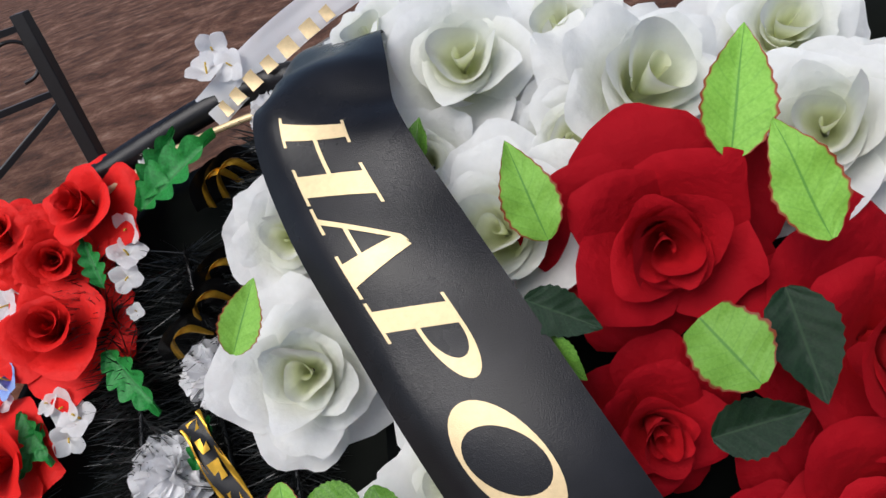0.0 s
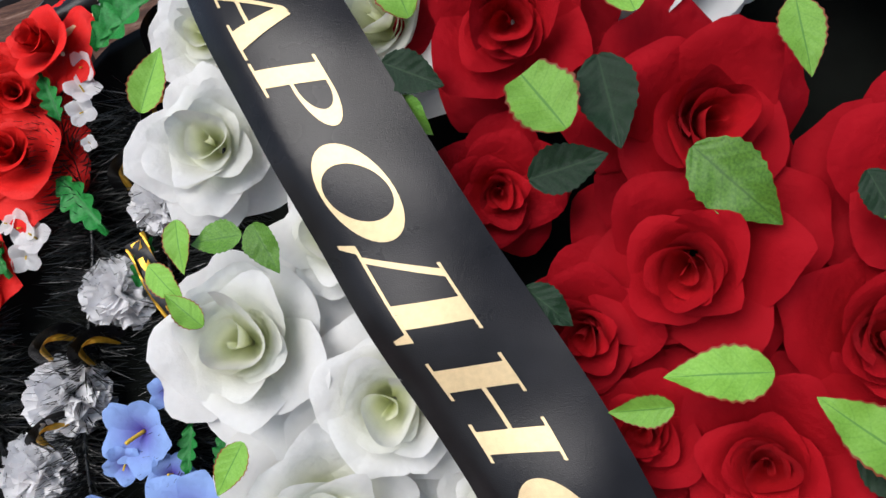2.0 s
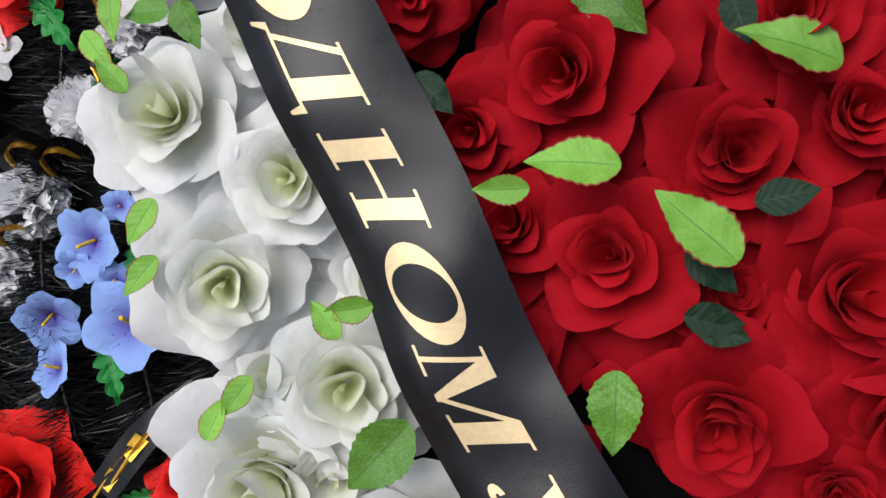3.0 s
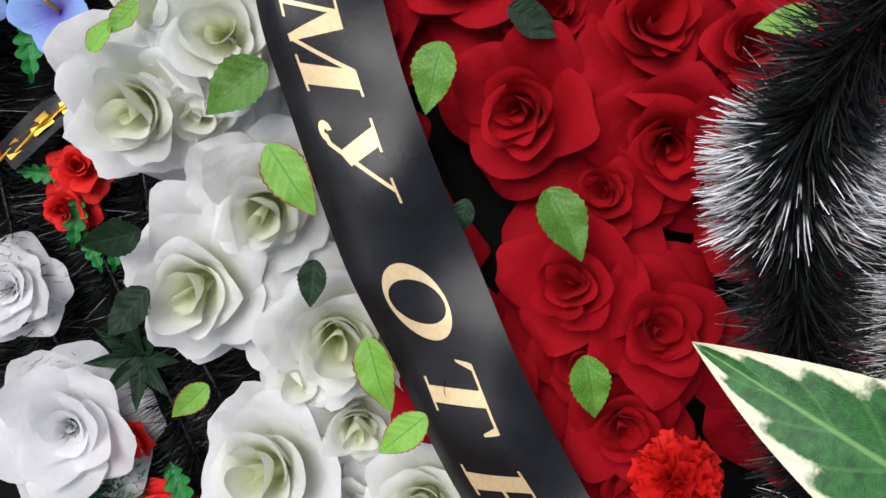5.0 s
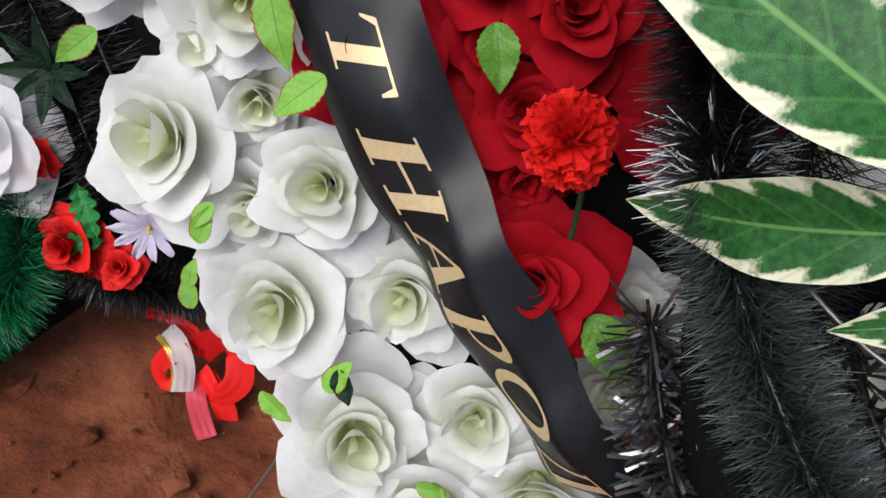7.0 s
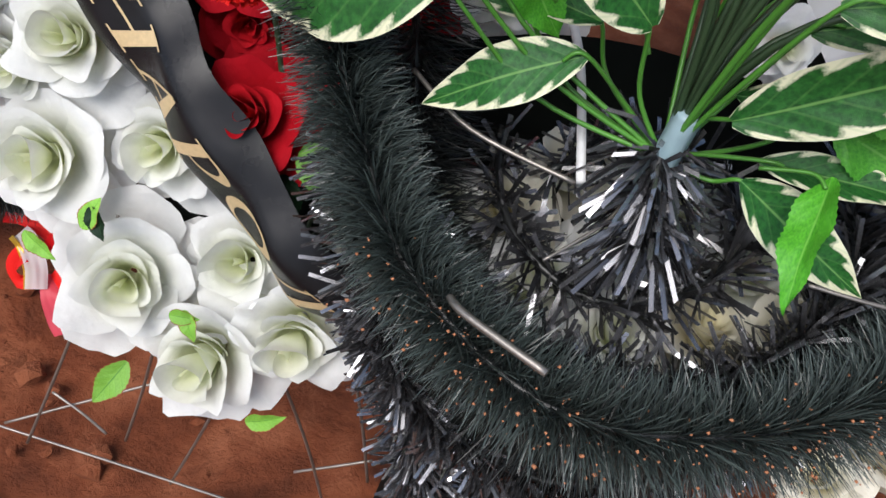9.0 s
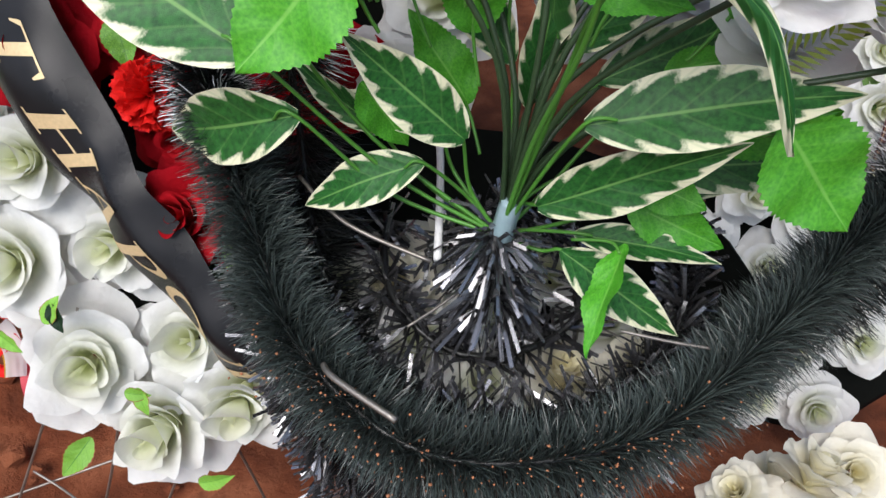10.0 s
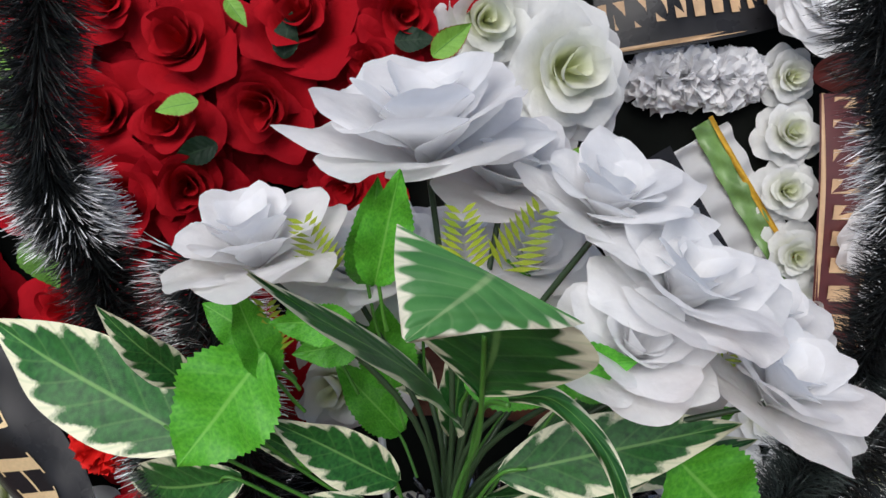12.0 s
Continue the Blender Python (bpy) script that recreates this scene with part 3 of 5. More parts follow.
for k, (a, b) in enumerate([((0.05, -0.40, -0.05), (-0.08, -0.745, -0.16)), ((0.10, -0.5, -0.05), (0.02, -0.74, -0.20)), ((0.18, -0.52, -0.05), (0.08, -0.79, -0.205)), ((0.22, -0.52, -0.05), (0.27, -0.76, -0.20)), ((0.27, -0.45, -0.05), (0.32, -0.72, -0.20)),
                            ((-0.15, -0.735, -0.17), (0.34, -0.82, -0.21)), ((-0.07, -0.69, -0.19), (0.0, -0.73, -0.19)), ((-0.12, -0.74, -0.18), (0.05, -0.66, -0.22)), ((0.23, -0.73, -0.2), (0.32, -0.69, -0.2))]):
    part("stand_wire", tube("stand_wire", [a, tuple((p + q) / 2 + 0.004 for p, q in zip(a, b)), b], 0.0017, WIRE), wreath)

# ---- the black ribbon with its gold words ----
# stations: u, v, w, half width, roll
RIB = [(-0.252, 0.66, -0.20, 0.036, 0), (-0.252, 0.612, -0.10, 0.038, 0), (-0.246, 0.568, -0.028, 0.038, 4), (-0.244, 0.515, 0.0, 0.041, 2), (-0.208, 0.41, 0.022, 0.042, 0), (-0.168, 0.30, 0.026, 0.043, 0),
       (-0.127, 0.20, 0.026, 0.043, -2), (-0.094, 0.10, 0.028, 0.043, 0), (-0.046, 0.0, 0.03, 0.043, 3), (0.011, -0.10, 0.032, 0.043, 0), (0.072, -0.20, 0.042, 0.044, -18), (0.127, -0.277, 0.054, 0.047, -40), (0.188, -0.349, 0.056, 0.047, -46), (0.258, -0.412, 0.046, 0.045, -46), (0.325, -0.468, 0.0, 0.038, -46)]


def ribbon_at(t, a, lift=0.0):
    """A place on the ribbon: t in stations, a from -1 (base of the letters) to 1."""
    s = glide(RIB, t)
    d = glide(RIB, min(t + 0.05, len(RIB) - 1.001))[:3] - glide(RIB, max(t - 0.05, 0))[:3]
    d = Vector(d).normalized()
    side = Vector((0, 0, 1)).cross(d).normalized()
    up = d.cross(side).normalized()
    r = radians(s[4])
    flank, steep = (side * math.cos(k * r) - up * math.sin(k * r) for k in (0.0, 1.05))
    across = flank * 0.3 + (flank if a > 0.3 else steep) * (a - 0.3)
    up = up * math.cos(r) + side * math.sin(r)
    bow = -0.0045 * a * a + (0.0016 + 0.0036 * min(1.0, max(0.0, t - 5) / 3)) * math.sin(t * 4.1 + a * 1.3) + 0.0012 * math.sin(t * 7.3 - a * 2.1) - (0.006 * max(0.0, -a - 0.7) / 0.3 if a < 0 else 0)
    return Vector(s[:3]) + across * s[3] + up * (bow + lift)


ribbon = thing("mourning_ribbon", LEAN_BACK, "wide black satin ribbon with gold lettering on the rose wreath", "ribbon")
TOP = len(RIB) - 1
part("band", sheet("band", lambda a, b: ribbon_at(b * TOP * 0.9999, a), 16, 170, SATIN), ribbon)


def q(x0, y0, x1, y1, x2, y2, x3, y3):
    return [(x0, y0), (x1, y1), (x2, y2), (x3, y3)]


def box(x0, y0, x1, y1):
    return q(x0, y0, x1, y0, x1, y1, x0, y1)


def serif(x0, x1, y, s=1):
    return box(x0, y, x1, y + 0.045 * s)


def ring(cx, cy, ro, so, ri, si, a0, a1, k=20):
    out = []
    for i in range(k):
        p, r = radians(a0 + (a1 - a0) * i / k), radians(a0 + (a1 - a0) * (i + 1) / k)
        out.append([(cx + ro * math.cos(p), cy + so * math.sin(p)), (cx + ro * math.cos(r), cy + so * math.sin(r)), (cx + ri * math.cos(r), cy + si * math.sin(r)), (cx + ri * math.cos(p), cy + si * math.sin(p))])
    return out


GLYPHS = {
    "Н": [box(0.08, 0, 0.30, 1), box(0.70, 0, 0.92, 1), box(0.30, 0.47, 0.70, 0.53), serif(0, 0.38, 0), serif(0, 0.38, 1, -1), serif(0.62, 1, 0), serif(0.62, 1, 1, -1)],
    "А": [q(0.66, 0, 0.90, 0, 0.56, 1, 0.44, 0.92), q(0.12, 0, 0.19, 0, 0.52, 1, 0.45, 0.95), box(0.24, 0.30, 0.76, 0.36), serif(0, 0.32, 0), serif(0.56, 1, 0)],
    "Р": [box(0.10, 0, 0.34, 1), serif(0, 0.46, 0), serif(0, 0.4, 1, -1), *ring(0.40, 0.71, 0.55, 0.29, 0.32, 0.235, -90, 90), box(0.34, 0.945, 0.42, 1), box(0.34, 0.42, 0.42, 0.475)],
    "О": ring(0.5, 0.5, 0.5, 0.52, 0.29, 0.46, 0, 360, 36),
    "Д": [box(0.62, 0.05, 0.85, 1), q(0.15, 0.05, 0.21, 0.05, 0.42, 0.96, 0.34, 0.96), box(0.06, 0.0, 0.97, 0.05), box(0.28, 0.955, 0.95, 1), q(0.02, -0.2, 0.06, -0.2, 0.13, 0.05, 0.04, 0.05), q(0.94, -0.2, 0.98, -0.2, 0.98, 0.05, 0.88, 0.05)],
    "М": [box(0.10, 0, 0.15, 1), box(0.72, 0, 0.93, 1), q(0.45, 0.0, 0.52, 0.0, 0.30, 1, 0.08, 1), q(0.45, 0.0, 0.50, 0.0, 0.78, 1, 0.72, 1), serif(0, 0.28, 0), serif(0.64, 1, 0), serif(0, 0.2, 1, -1), serif(0.74, 1, 1, -1)],
    "У": [q(0.44, 0.22, 0.60, 0.36, 0.32, 1, 0.08, 1), q(0.28, 0.05, 0.36, 0.05, 0.90, 1, 0.83, 1), serif(0, 0.40, 1, -1), serif(0.70, 1, 1, -1), *ring(0.20, 0.09, 0.13, 0.12, 0.03, 0.03, 100, 380, 12)],
    "Т": [box(0.39, 0, 0.61, 1), box(0.04, 0.95, 0.96, 1), serif(0.28, 0.72, 0), q(0.0, 0.72, 0.04, 0.72, 0.14, 0.97, 0.03, 0.97), q(0.96, 0.72, 1.0, 0.72, 0.97, 0.97, 0.86, 0.97)],
}


def letter_mesh(char, t0, length, slant):
    """A printed italic letter, lying 0.5 mm over the ribbon; reads along the ribbon."""
    verts, faces = [], []
    for quad in GLYPHS[char]:
        (ax, ay), (bx, by), (cx, cy), (dx, dy) = quad
        nx = max(1, int(max(math.hypot(bx - ax, by - ay), math.hypot(cx - dx, cy - dy)) / 0.12))
        ny = max(1, int(max(math.hypot(dx - ax, dy - ay), math.hypot(cx - bx, cy - by)) / 0.12))
        k = len(verts)
        for j in range(ny + 1):
            for i in range(nx + 1):
                s, r = i / nx, j / ny
                x = (ax * (1 - s) + bx * s) * (1 - r) + (dx * (1 - s) + cx * s) * r
                y = (ay * (1 - s) + by * s) * (1 - r) + (dy * (1 - s) + cy * s) * r
                verts.append(ribbon_at(t0 + (x - 0.5) * length + (y - 0.5) * slant, -0.56 + y * 0.86, 0.0006))
        for j in range(ny):
            for i in range(nx):
                p = k + j * (nx + 1) + i
                faces.append((p, p + 1, p + nx + 2, p + nx + 1))
    return mesh_of("letter", verts, faces, GOLD)


def station_of(v):
    lo = min(range(2, TOP), key=lambda k: abs(RIB[k][1] - v))
    ts = np.linspace(lo - 1, min(lo + 1, TOP - 0.01), 200)
    return float(min(ts, key=lambda t: abs(glide(RIB, t)[1] - v)))


WORDS = zip("НАРОДНОМУОТНАРОД", (0.516, 0.463, 0.411, 0.350, 0.292, 0.222, 0.153, 0.090, 0.018, -0.075, -0.137, -0.210, -0.262, -0.308, -0.354, -0.400), (0.048, 0.052, 0.044, 0.058, 0.058, 0.058, 0.058, 0.062, 0.056, 0.054, 0.052, 0.056, 0.052, 0.046, 0.052, 0.05))
for char, v, size in WORDS:
    t = station_of(v)
    pace = (Vector(glide(RIB, t + 0.1)[:3]) - Vector(glide(RIB, t - 0.1)[:3])).length / 0.2
    part("letter", letter_mesh(char, t, 1.10 * size / pace, 0.017 / pace), ribbon)

# ---- red carnation on its stem ----
def frill_petals(mat, seed, kinds, ruffle, wide):
    """Narrow frilled petals, length 1 along +z, to be gathered into a round flower."""
    r = random.Random(seed)
    out = []
    for _ in range(kinds):
        ph, wd = r.uniform(0, 6.3), wide * r.uniform(0.8, 1.25)

        def fn(a, b):
            w = wd * (0.2 + 0.8 * b ** 0.7) * (1 + 0.12 * math.sin(a * 9 + ph) * b)
            tooth = 0.05 * math.sin(a * 14 + ph) * (b > 0.95)
            return (a * w, ruffle * b * math.sin(a * 5 + ph) + 0.10 * b * b, 0.1 + 0.9 * b - 0.12 * a * a * b + tooth)
        out.append(sheet("petal", fn, 8, 4, mat))
    return out


def round_flower(parent, name, petals, m, radius, count, label, flat=0.8):
    """A full round flower of many petals under its thing."""
    core = part(name, tube(name, [(0, 0, -0.3), (0, 0, 0), (0, 0, 0.25)], 0.16, petals[0].materials[0], steps=3), parent, m @ Matrix.Scale(radius, 4), label)
    for k in range(count):
        up = 1 - 1.25 * (k + 0.5) / count
        side = math.sqrt(max(0.0, 1 - up * up))
        th = 2.39996 * k
        way = Vector((side * math.cos(th), side * math.sin(th), up * flat + rr.uniform(-0.08, 0.08)))
        part("petal", rr.choice(petals), core, way.to_track_quat("Z", "Y").to_matrix().to_4x4() @ turn(0, 0, rr.uniform(0, 360)) @ Matrix.Scale(rr.uniform(0.86, 1.08), 4))
    return core


CARN_PETALS = frill_petals(BRIGHT_RED, 2, 6, 0.13, 0.32)
GAUZE_PETALS = frill_petals(GAUZE_WHITE, 3, 6, 0.16, 0.48)
carnation = thing("carnation", pose(0.362, -0.024, 0.704), "bright red cloth carnation on a thin green stem", "flower")
round_flower(carnation, "bloom", CARN_PETALS, turn(48, 14, 20), 0.030, 80, "")
part("stem", tube("stem", [(0.004, 0.012, -0.012), (0.02, 0.016, -0.05), (0.03, 0.01, -0.12), (0.06, 0.0, -0.19), (0.055, -0.01, -0.25)], 0.0022, DARK_STEM), carnation)
part("tendril", tube("tendril", [(0.045, 0.0, -0.16), (0.03, -0.012, -0.175), (0.024, -0.014, -0.19), (0.034, -0.014, -0.2), (0.04, -0.012, -0.19)], 0.0013, DARK_STEM), carnation)

# ---- basket of black tinsel ----
basket = thing("flower_basket", pose(0, 0, 0), "tall funeral basket trimmed with dark green and black tinsel", "basket")
RIM = [(0.42, 0.03, 1.18), (0.397, 0.0, 1.072), (0.367, 0.003, 0.957), (0.383, 0.0, 0.875), (0.413, -0.042, 0.795), (0.45, -0.093, 0.725), (0.488, -0.151, 0.69), (0.535, -0.22, 0.675), (0.63, -0.272, 0.665), (0.75, -0.245, 0.672), (0.835, -0.165, 0.69), (0.895, -0.09, 0.71), (0.945, -0.03, 0.765), (0.968, -0.005, 0.86), (0.952, 0.0, 0.97), (0.895, 0.0, 1.075), (0.85, 0.02, 1.18)]
garland = part("garland", tube("garland", RIM, 0.003, BRISTLE_BLACK), basket, label="dark green tinsel garland")


def stretch(points, t0, t1, steps=6):
    return [tuple(glide(points, t0 + (t1 - t0) * k / steps)) for k in range(steps + 1)]


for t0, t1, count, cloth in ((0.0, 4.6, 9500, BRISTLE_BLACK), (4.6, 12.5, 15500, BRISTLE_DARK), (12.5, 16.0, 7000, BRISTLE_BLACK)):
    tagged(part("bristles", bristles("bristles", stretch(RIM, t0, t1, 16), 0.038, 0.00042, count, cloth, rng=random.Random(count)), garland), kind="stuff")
for t0, t1, count in ((2.1, 2.75, 1500), (4.4, 4.8, 300), (11.7, 12.2, 500), (13.7, 14.4, 900)):
    tagged(part("frosted_bristles", bristles("frosted_bristles", stretch(RIM, t0, t1), 0.043, 0.0006, count, FROST, flat=0.8, rng=random.Random(int(t0 * 10))), garland, label="white-frosted tinsel tips"), kind="stuff")
OUTER = [(0.46, -0.0, 0.88), (0.49, -0.05, 0.72), (0.52, -0.11, 0.62), (0.57, -0.18, 0.585), (0.64, -0.23, 0.575), (0.75, -0.20, 0.59), (0.85, -0.12, 0.625), (0.93, -0.07, 0.70), (1.0, -0.03, 0.80)]
under = part("garland", tube("garland", OUTER, 0.003, BRISTLE_BLACK), basket, label="black tinsel garland")
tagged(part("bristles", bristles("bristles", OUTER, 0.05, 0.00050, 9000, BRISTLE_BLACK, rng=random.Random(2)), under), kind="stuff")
LOW = [(0.50, -0.02, 0.62), (0.53, -0.08, 0.50), (0.55, -0.11, 0.40), (0.59, -0.14, 0.30), (0.66, -0.16, 0.22)]
tagged(part("frosted_bristles", bristles("frosted_bristles", stretch(OUTER, 0.0, 0.7), 0.05, 0.0006, 900, FROST, flat=0.8, rng=random.Random(33)), under, label="white-frosted tinsel tips"), kind="stuff")
low = part("garland", tube("garland", LOW, 0.003, BRISTLE_BLACK), basket, label="black foil garland")
tagged(part("foil_strip", bristles("foil_strip", LOW, 0.036, 0.0014, 1700, FOIL, blunt=1.0, rng=random.Random(3)), low), kind="stuff")
FALL = [(0.51, -0.15, 0.55), (0.54, -0.175, 0.46), (0.57, -0.195, 0.36), (0.60, -0.205, 0.25), (0.62, -0.21, 0.18)]
fall_strand = part("garland", tube("garland", FALL, 0.003, BRISTLE_BLACK), basket, label="black foil garland")
tagged(part("foil_strip", bristles("foil_strip", FALL, 0.04, 0.0013, 1500, FOIL, blunt=1.0, rng=random.Random(31)), fall_strand), kind="stuff")
INNER = [(0.50, -0.05, 0.66), (0.50, -0.13, 0.635), (0.56, -0.19, 0.62), (0.64, -0.215, 0.615), (0.73, -0.195, 0.62), (0.80, -0.12, 0.64), (0.80, -0.03, 0.66)]
inner = part("garland", tube("garland", INNER, 0.003, BRISTLE_BLACK), basket, label="black foil garland")
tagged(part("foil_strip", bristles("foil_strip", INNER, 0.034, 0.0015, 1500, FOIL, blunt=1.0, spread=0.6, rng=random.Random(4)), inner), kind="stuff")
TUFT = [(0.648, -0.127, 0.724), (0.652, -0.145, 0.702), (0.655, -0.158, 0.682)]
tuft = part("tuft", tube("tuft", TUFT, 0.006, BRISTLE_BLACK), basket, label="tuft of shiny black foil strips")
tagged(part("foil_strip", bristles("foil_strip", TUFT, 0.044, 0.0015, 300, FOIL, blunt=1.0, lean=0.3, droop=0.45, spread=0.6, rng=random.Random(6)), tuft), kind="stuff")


FILL = [(0.56, -0.05, 0.64), (0.58, -0.13, 0.635), (0.64, -0.17, 0.63), (0.71, -0.14, 0.635), (0.73, -0.07, 0.64), (0.66, -0.03, 0.645), (0.60, -0.08, 0.64)]
fill = part("garland", tube("garland", FILL, 0.003, BRISTLE_BLACK), basket, label="black foil garland")
tagged(part("foil_strip", bristles("foil_strip", FILL, 0.034, 0.0017, 620, FOIL, blunt=1.0, spread=0.7, rng=random.Random(9)), fill), kind="stuff")


SIDE = [(0.80, -0.15, 0.61), (0.88, -0.09, 0.625), (0.96, -0.04, 0.67), (1.04, 0.01, 0.74), (1.11, 0.05, 0.84)]
side = part("garland", tube("garland", SIDE, 0.003, BRISTLE_BLACK), basket, label="dark green tinsel garland")
tagged(part("bristles", bristles("bristles", SIDE, 0.045, 0.00048, 5200, BRISTLE_DARK, rng=random.Random(12)), side), kind="stuff")
SKIRT = [(0.45, -0.06, 0.60), (0.50, -0.15, 0.53), (0.57, -0.20, 0.48), (0.66, -0.215, 0.46), (0.75, -0.19, 0.48), (0.83, -0.12, 0.53), (0.90, -0.05, 0.60)]
skirt = part("garland", tube("garland", SKIRT, 0.003, BRISTLE_BLACK), basket, label="black foil garland")
tagged(part("foil_strip", bristles("foil_strip", SKIRT, 0.04, 0.0014, 2200, FOIL, blunt=1.0, spread=0.5, rng=random.Random(10)), skirt), kind="stuff")


def crumbs():
    r = random.Random(77)
    verts, faces = [], []
    for _ in range(260):
        p = Vector(glide(RIM, r.uniform(6.8, 9.6)))
        c = p + Vector((r.gauss(0, 0.016), -0.018 + r.gauss(0, 0.012), r.gauss(0.0, 0.010) + 0.012))
        s = r.uniform(0.0005, 0.0013)
        k = len(verts)
        verts += [c + Vector(d) * s * r.uniform(0.7, 1.3) for d in ((1, 0, 0), (-1, 0, 0), (0, 1, 0), (0, -1, 0), (0, 0, 1), (0, 0, -1))]
        faces += [(k + a, k + b, k + e) for a, b, e in ((0, 2, 4), (2, 1, 4), (1, 3, 4), (3, 0, 4), (2, 0, 5), (1, 2, 5), (3, 1, 5), (0, 3, 5))]
    return mesh_of("soil_crumbs", verts, faces, plain("orange_clay_crumbs", (0.42, 0.17, 0.08), 0.9))


tagged(part("soil_crumbs", crumbs(), basket, label="orange clay crumbs caught in the tinsel"), kind="stuff")


# Added black body under the rim; blocks the view to the soil.
def filler_body():
    prof = [(0.02, 0.46), (0.10, 0.47), (0.150, 0.54), (0.19, 0.655), (0.196, 0.65), (0.172, 0.58), (0.13, 0.45), (0.10, 0.25), (0.13, 0.02), (0.135, -0.03)]
    k = 28
    verts = [(0.66 + r * 1.05 * math.cos(6.2832 * i / k), -0.10 + r * 0.85 * math.sin(6.2832 * i / k), z) for r, z in prof for i in range(k)]
    faces = [(j * k + i, j * k + (i + 1) % k, (j + 1) * k + (i + 1) % k, (j + 1) * k + i) for j in range(len(prof) - 1) for i in range(k)]
    return mesh_of("filler_body", verts, faces, BLACK_NET)


part("filler_body", filler_body(), basket, label="added black body that hides the soil below the rim")
for pts, rad, mat in ([[(0.50, -0.09, 0.705), (0.543, -0.124, 0.70), (0.608, -0.146, 0.70)], 0.0016, WIRE], [[(0.555, -0.24, 0.695), (0.566, -0.252, 0.70), (0.607, -0.275, 0.705)], 0.0022, WIRE], [[(0.74, -0.178, 0.70), (0.772, -0.18, 0.70), (0.80, -0.18, 0.70)], 0.0012, WIRE],
                      [[(0.586, 0.02, 0.70), (0.60, -0.05, 0.705), (0.612, -0.14, 0.695)], 0.0032, WHITE_WIRE], [[(0.60, -0.19, 0.68), (0.63, -0.16, 0.69), (0.645, -0.13, 0.70)], 0.0010, WIRE]):
    part("wire", tube("wire", pts, rad, mat), basket)
for k, (x, y) in enumerate([(0.58, -0.09), (0.60, -0.15), (0.66, -0.175), (0.72, -0.155), (0.755, -0.09), (0.71, -0.04), (0.62, -0.03), (0.66, -0.10), (0.54, -0.10), (0.78, -0.14)]):
    rose_at(WHITE_KINDS[k % 5] if k % 3 else CREAM_KINDS[0], basket, pose(x, y, 0.585, rr.uniform(-15, 15), rr.uniform(-15, 15), k * 70), 0.085, "white cloth rose deep in the basket")

# ---- bouquet ----
bouquet = thing("bouquet", pose(0, 0, 0), "artificial bouquet of big white flowers and cream-edged green leaves", "bouquet")
BASE = Vector((0.652, -0.125, 0.715))
VLEAF = leaf_kinds(VARIEGATED, 4, 1.0, 0.33, 13, teeth=0, nv=24, nu=12)
leaf_rng = random.Random(14)
GLEAF = [leaf_mesh(PALE_LEAF, leaf_rng, 1.0, 0.66, 0.2, arch, 16, twist, 40, 10) for arch, twist in ((0.04, 0.1), (0.08, -0.12), (-0.03, 0.05))]
BLADE = leaf_kinds(DARK_LEAF, 2, 1.0, 0.3, 15, teeth=0)


def spray_leaf(kinds, base, tip, wide=1.0, tilt=0.0, stalk=0.0017, label=""):
    """A leaf from base to tip with its face to the front, on a stalk from the bouquet's foot."""
    base, tip = Vector(base), Vector(tip)
    y = (tip - base)
    length = y.length
    y.normalize()
    face = Vector((0, -0.75, 0.66))
    z = (face - face.dot(y) * y).normalized()
    x = y.cross(z)
    m = Matrix((x, y, z)).transposed().to_4x4()
    m.translation = base
    part("leaf", rr.choice(kinds), bouquet, m @ turn(0, tilt, 0) @ Matrix.Diagonal((length * wide, length, length, 1)), label)
    if stalk < 0.0015:
        part("stalk", tube("stalk", [base + (BASE - base).normalized() * 0.035, base.lerp(BASE, 0.1), base + y * length * 0.1], 0.0012, STEM), bouquet)
    else:
        mid = BASE.lerp(base, 0.55) + Vector((rr.uniform(-0.012, 0.012), rr.uniform(-0.004, 0.02), -0.22 * abs(base.x - BASE.x)))
        part("stalk", tube("stalk", [BASE, mid, base, base + y * length * 0.12], stalk, STEM if stalk > 0.0015 else DARK_STEM, taper=0.4), bouquet)


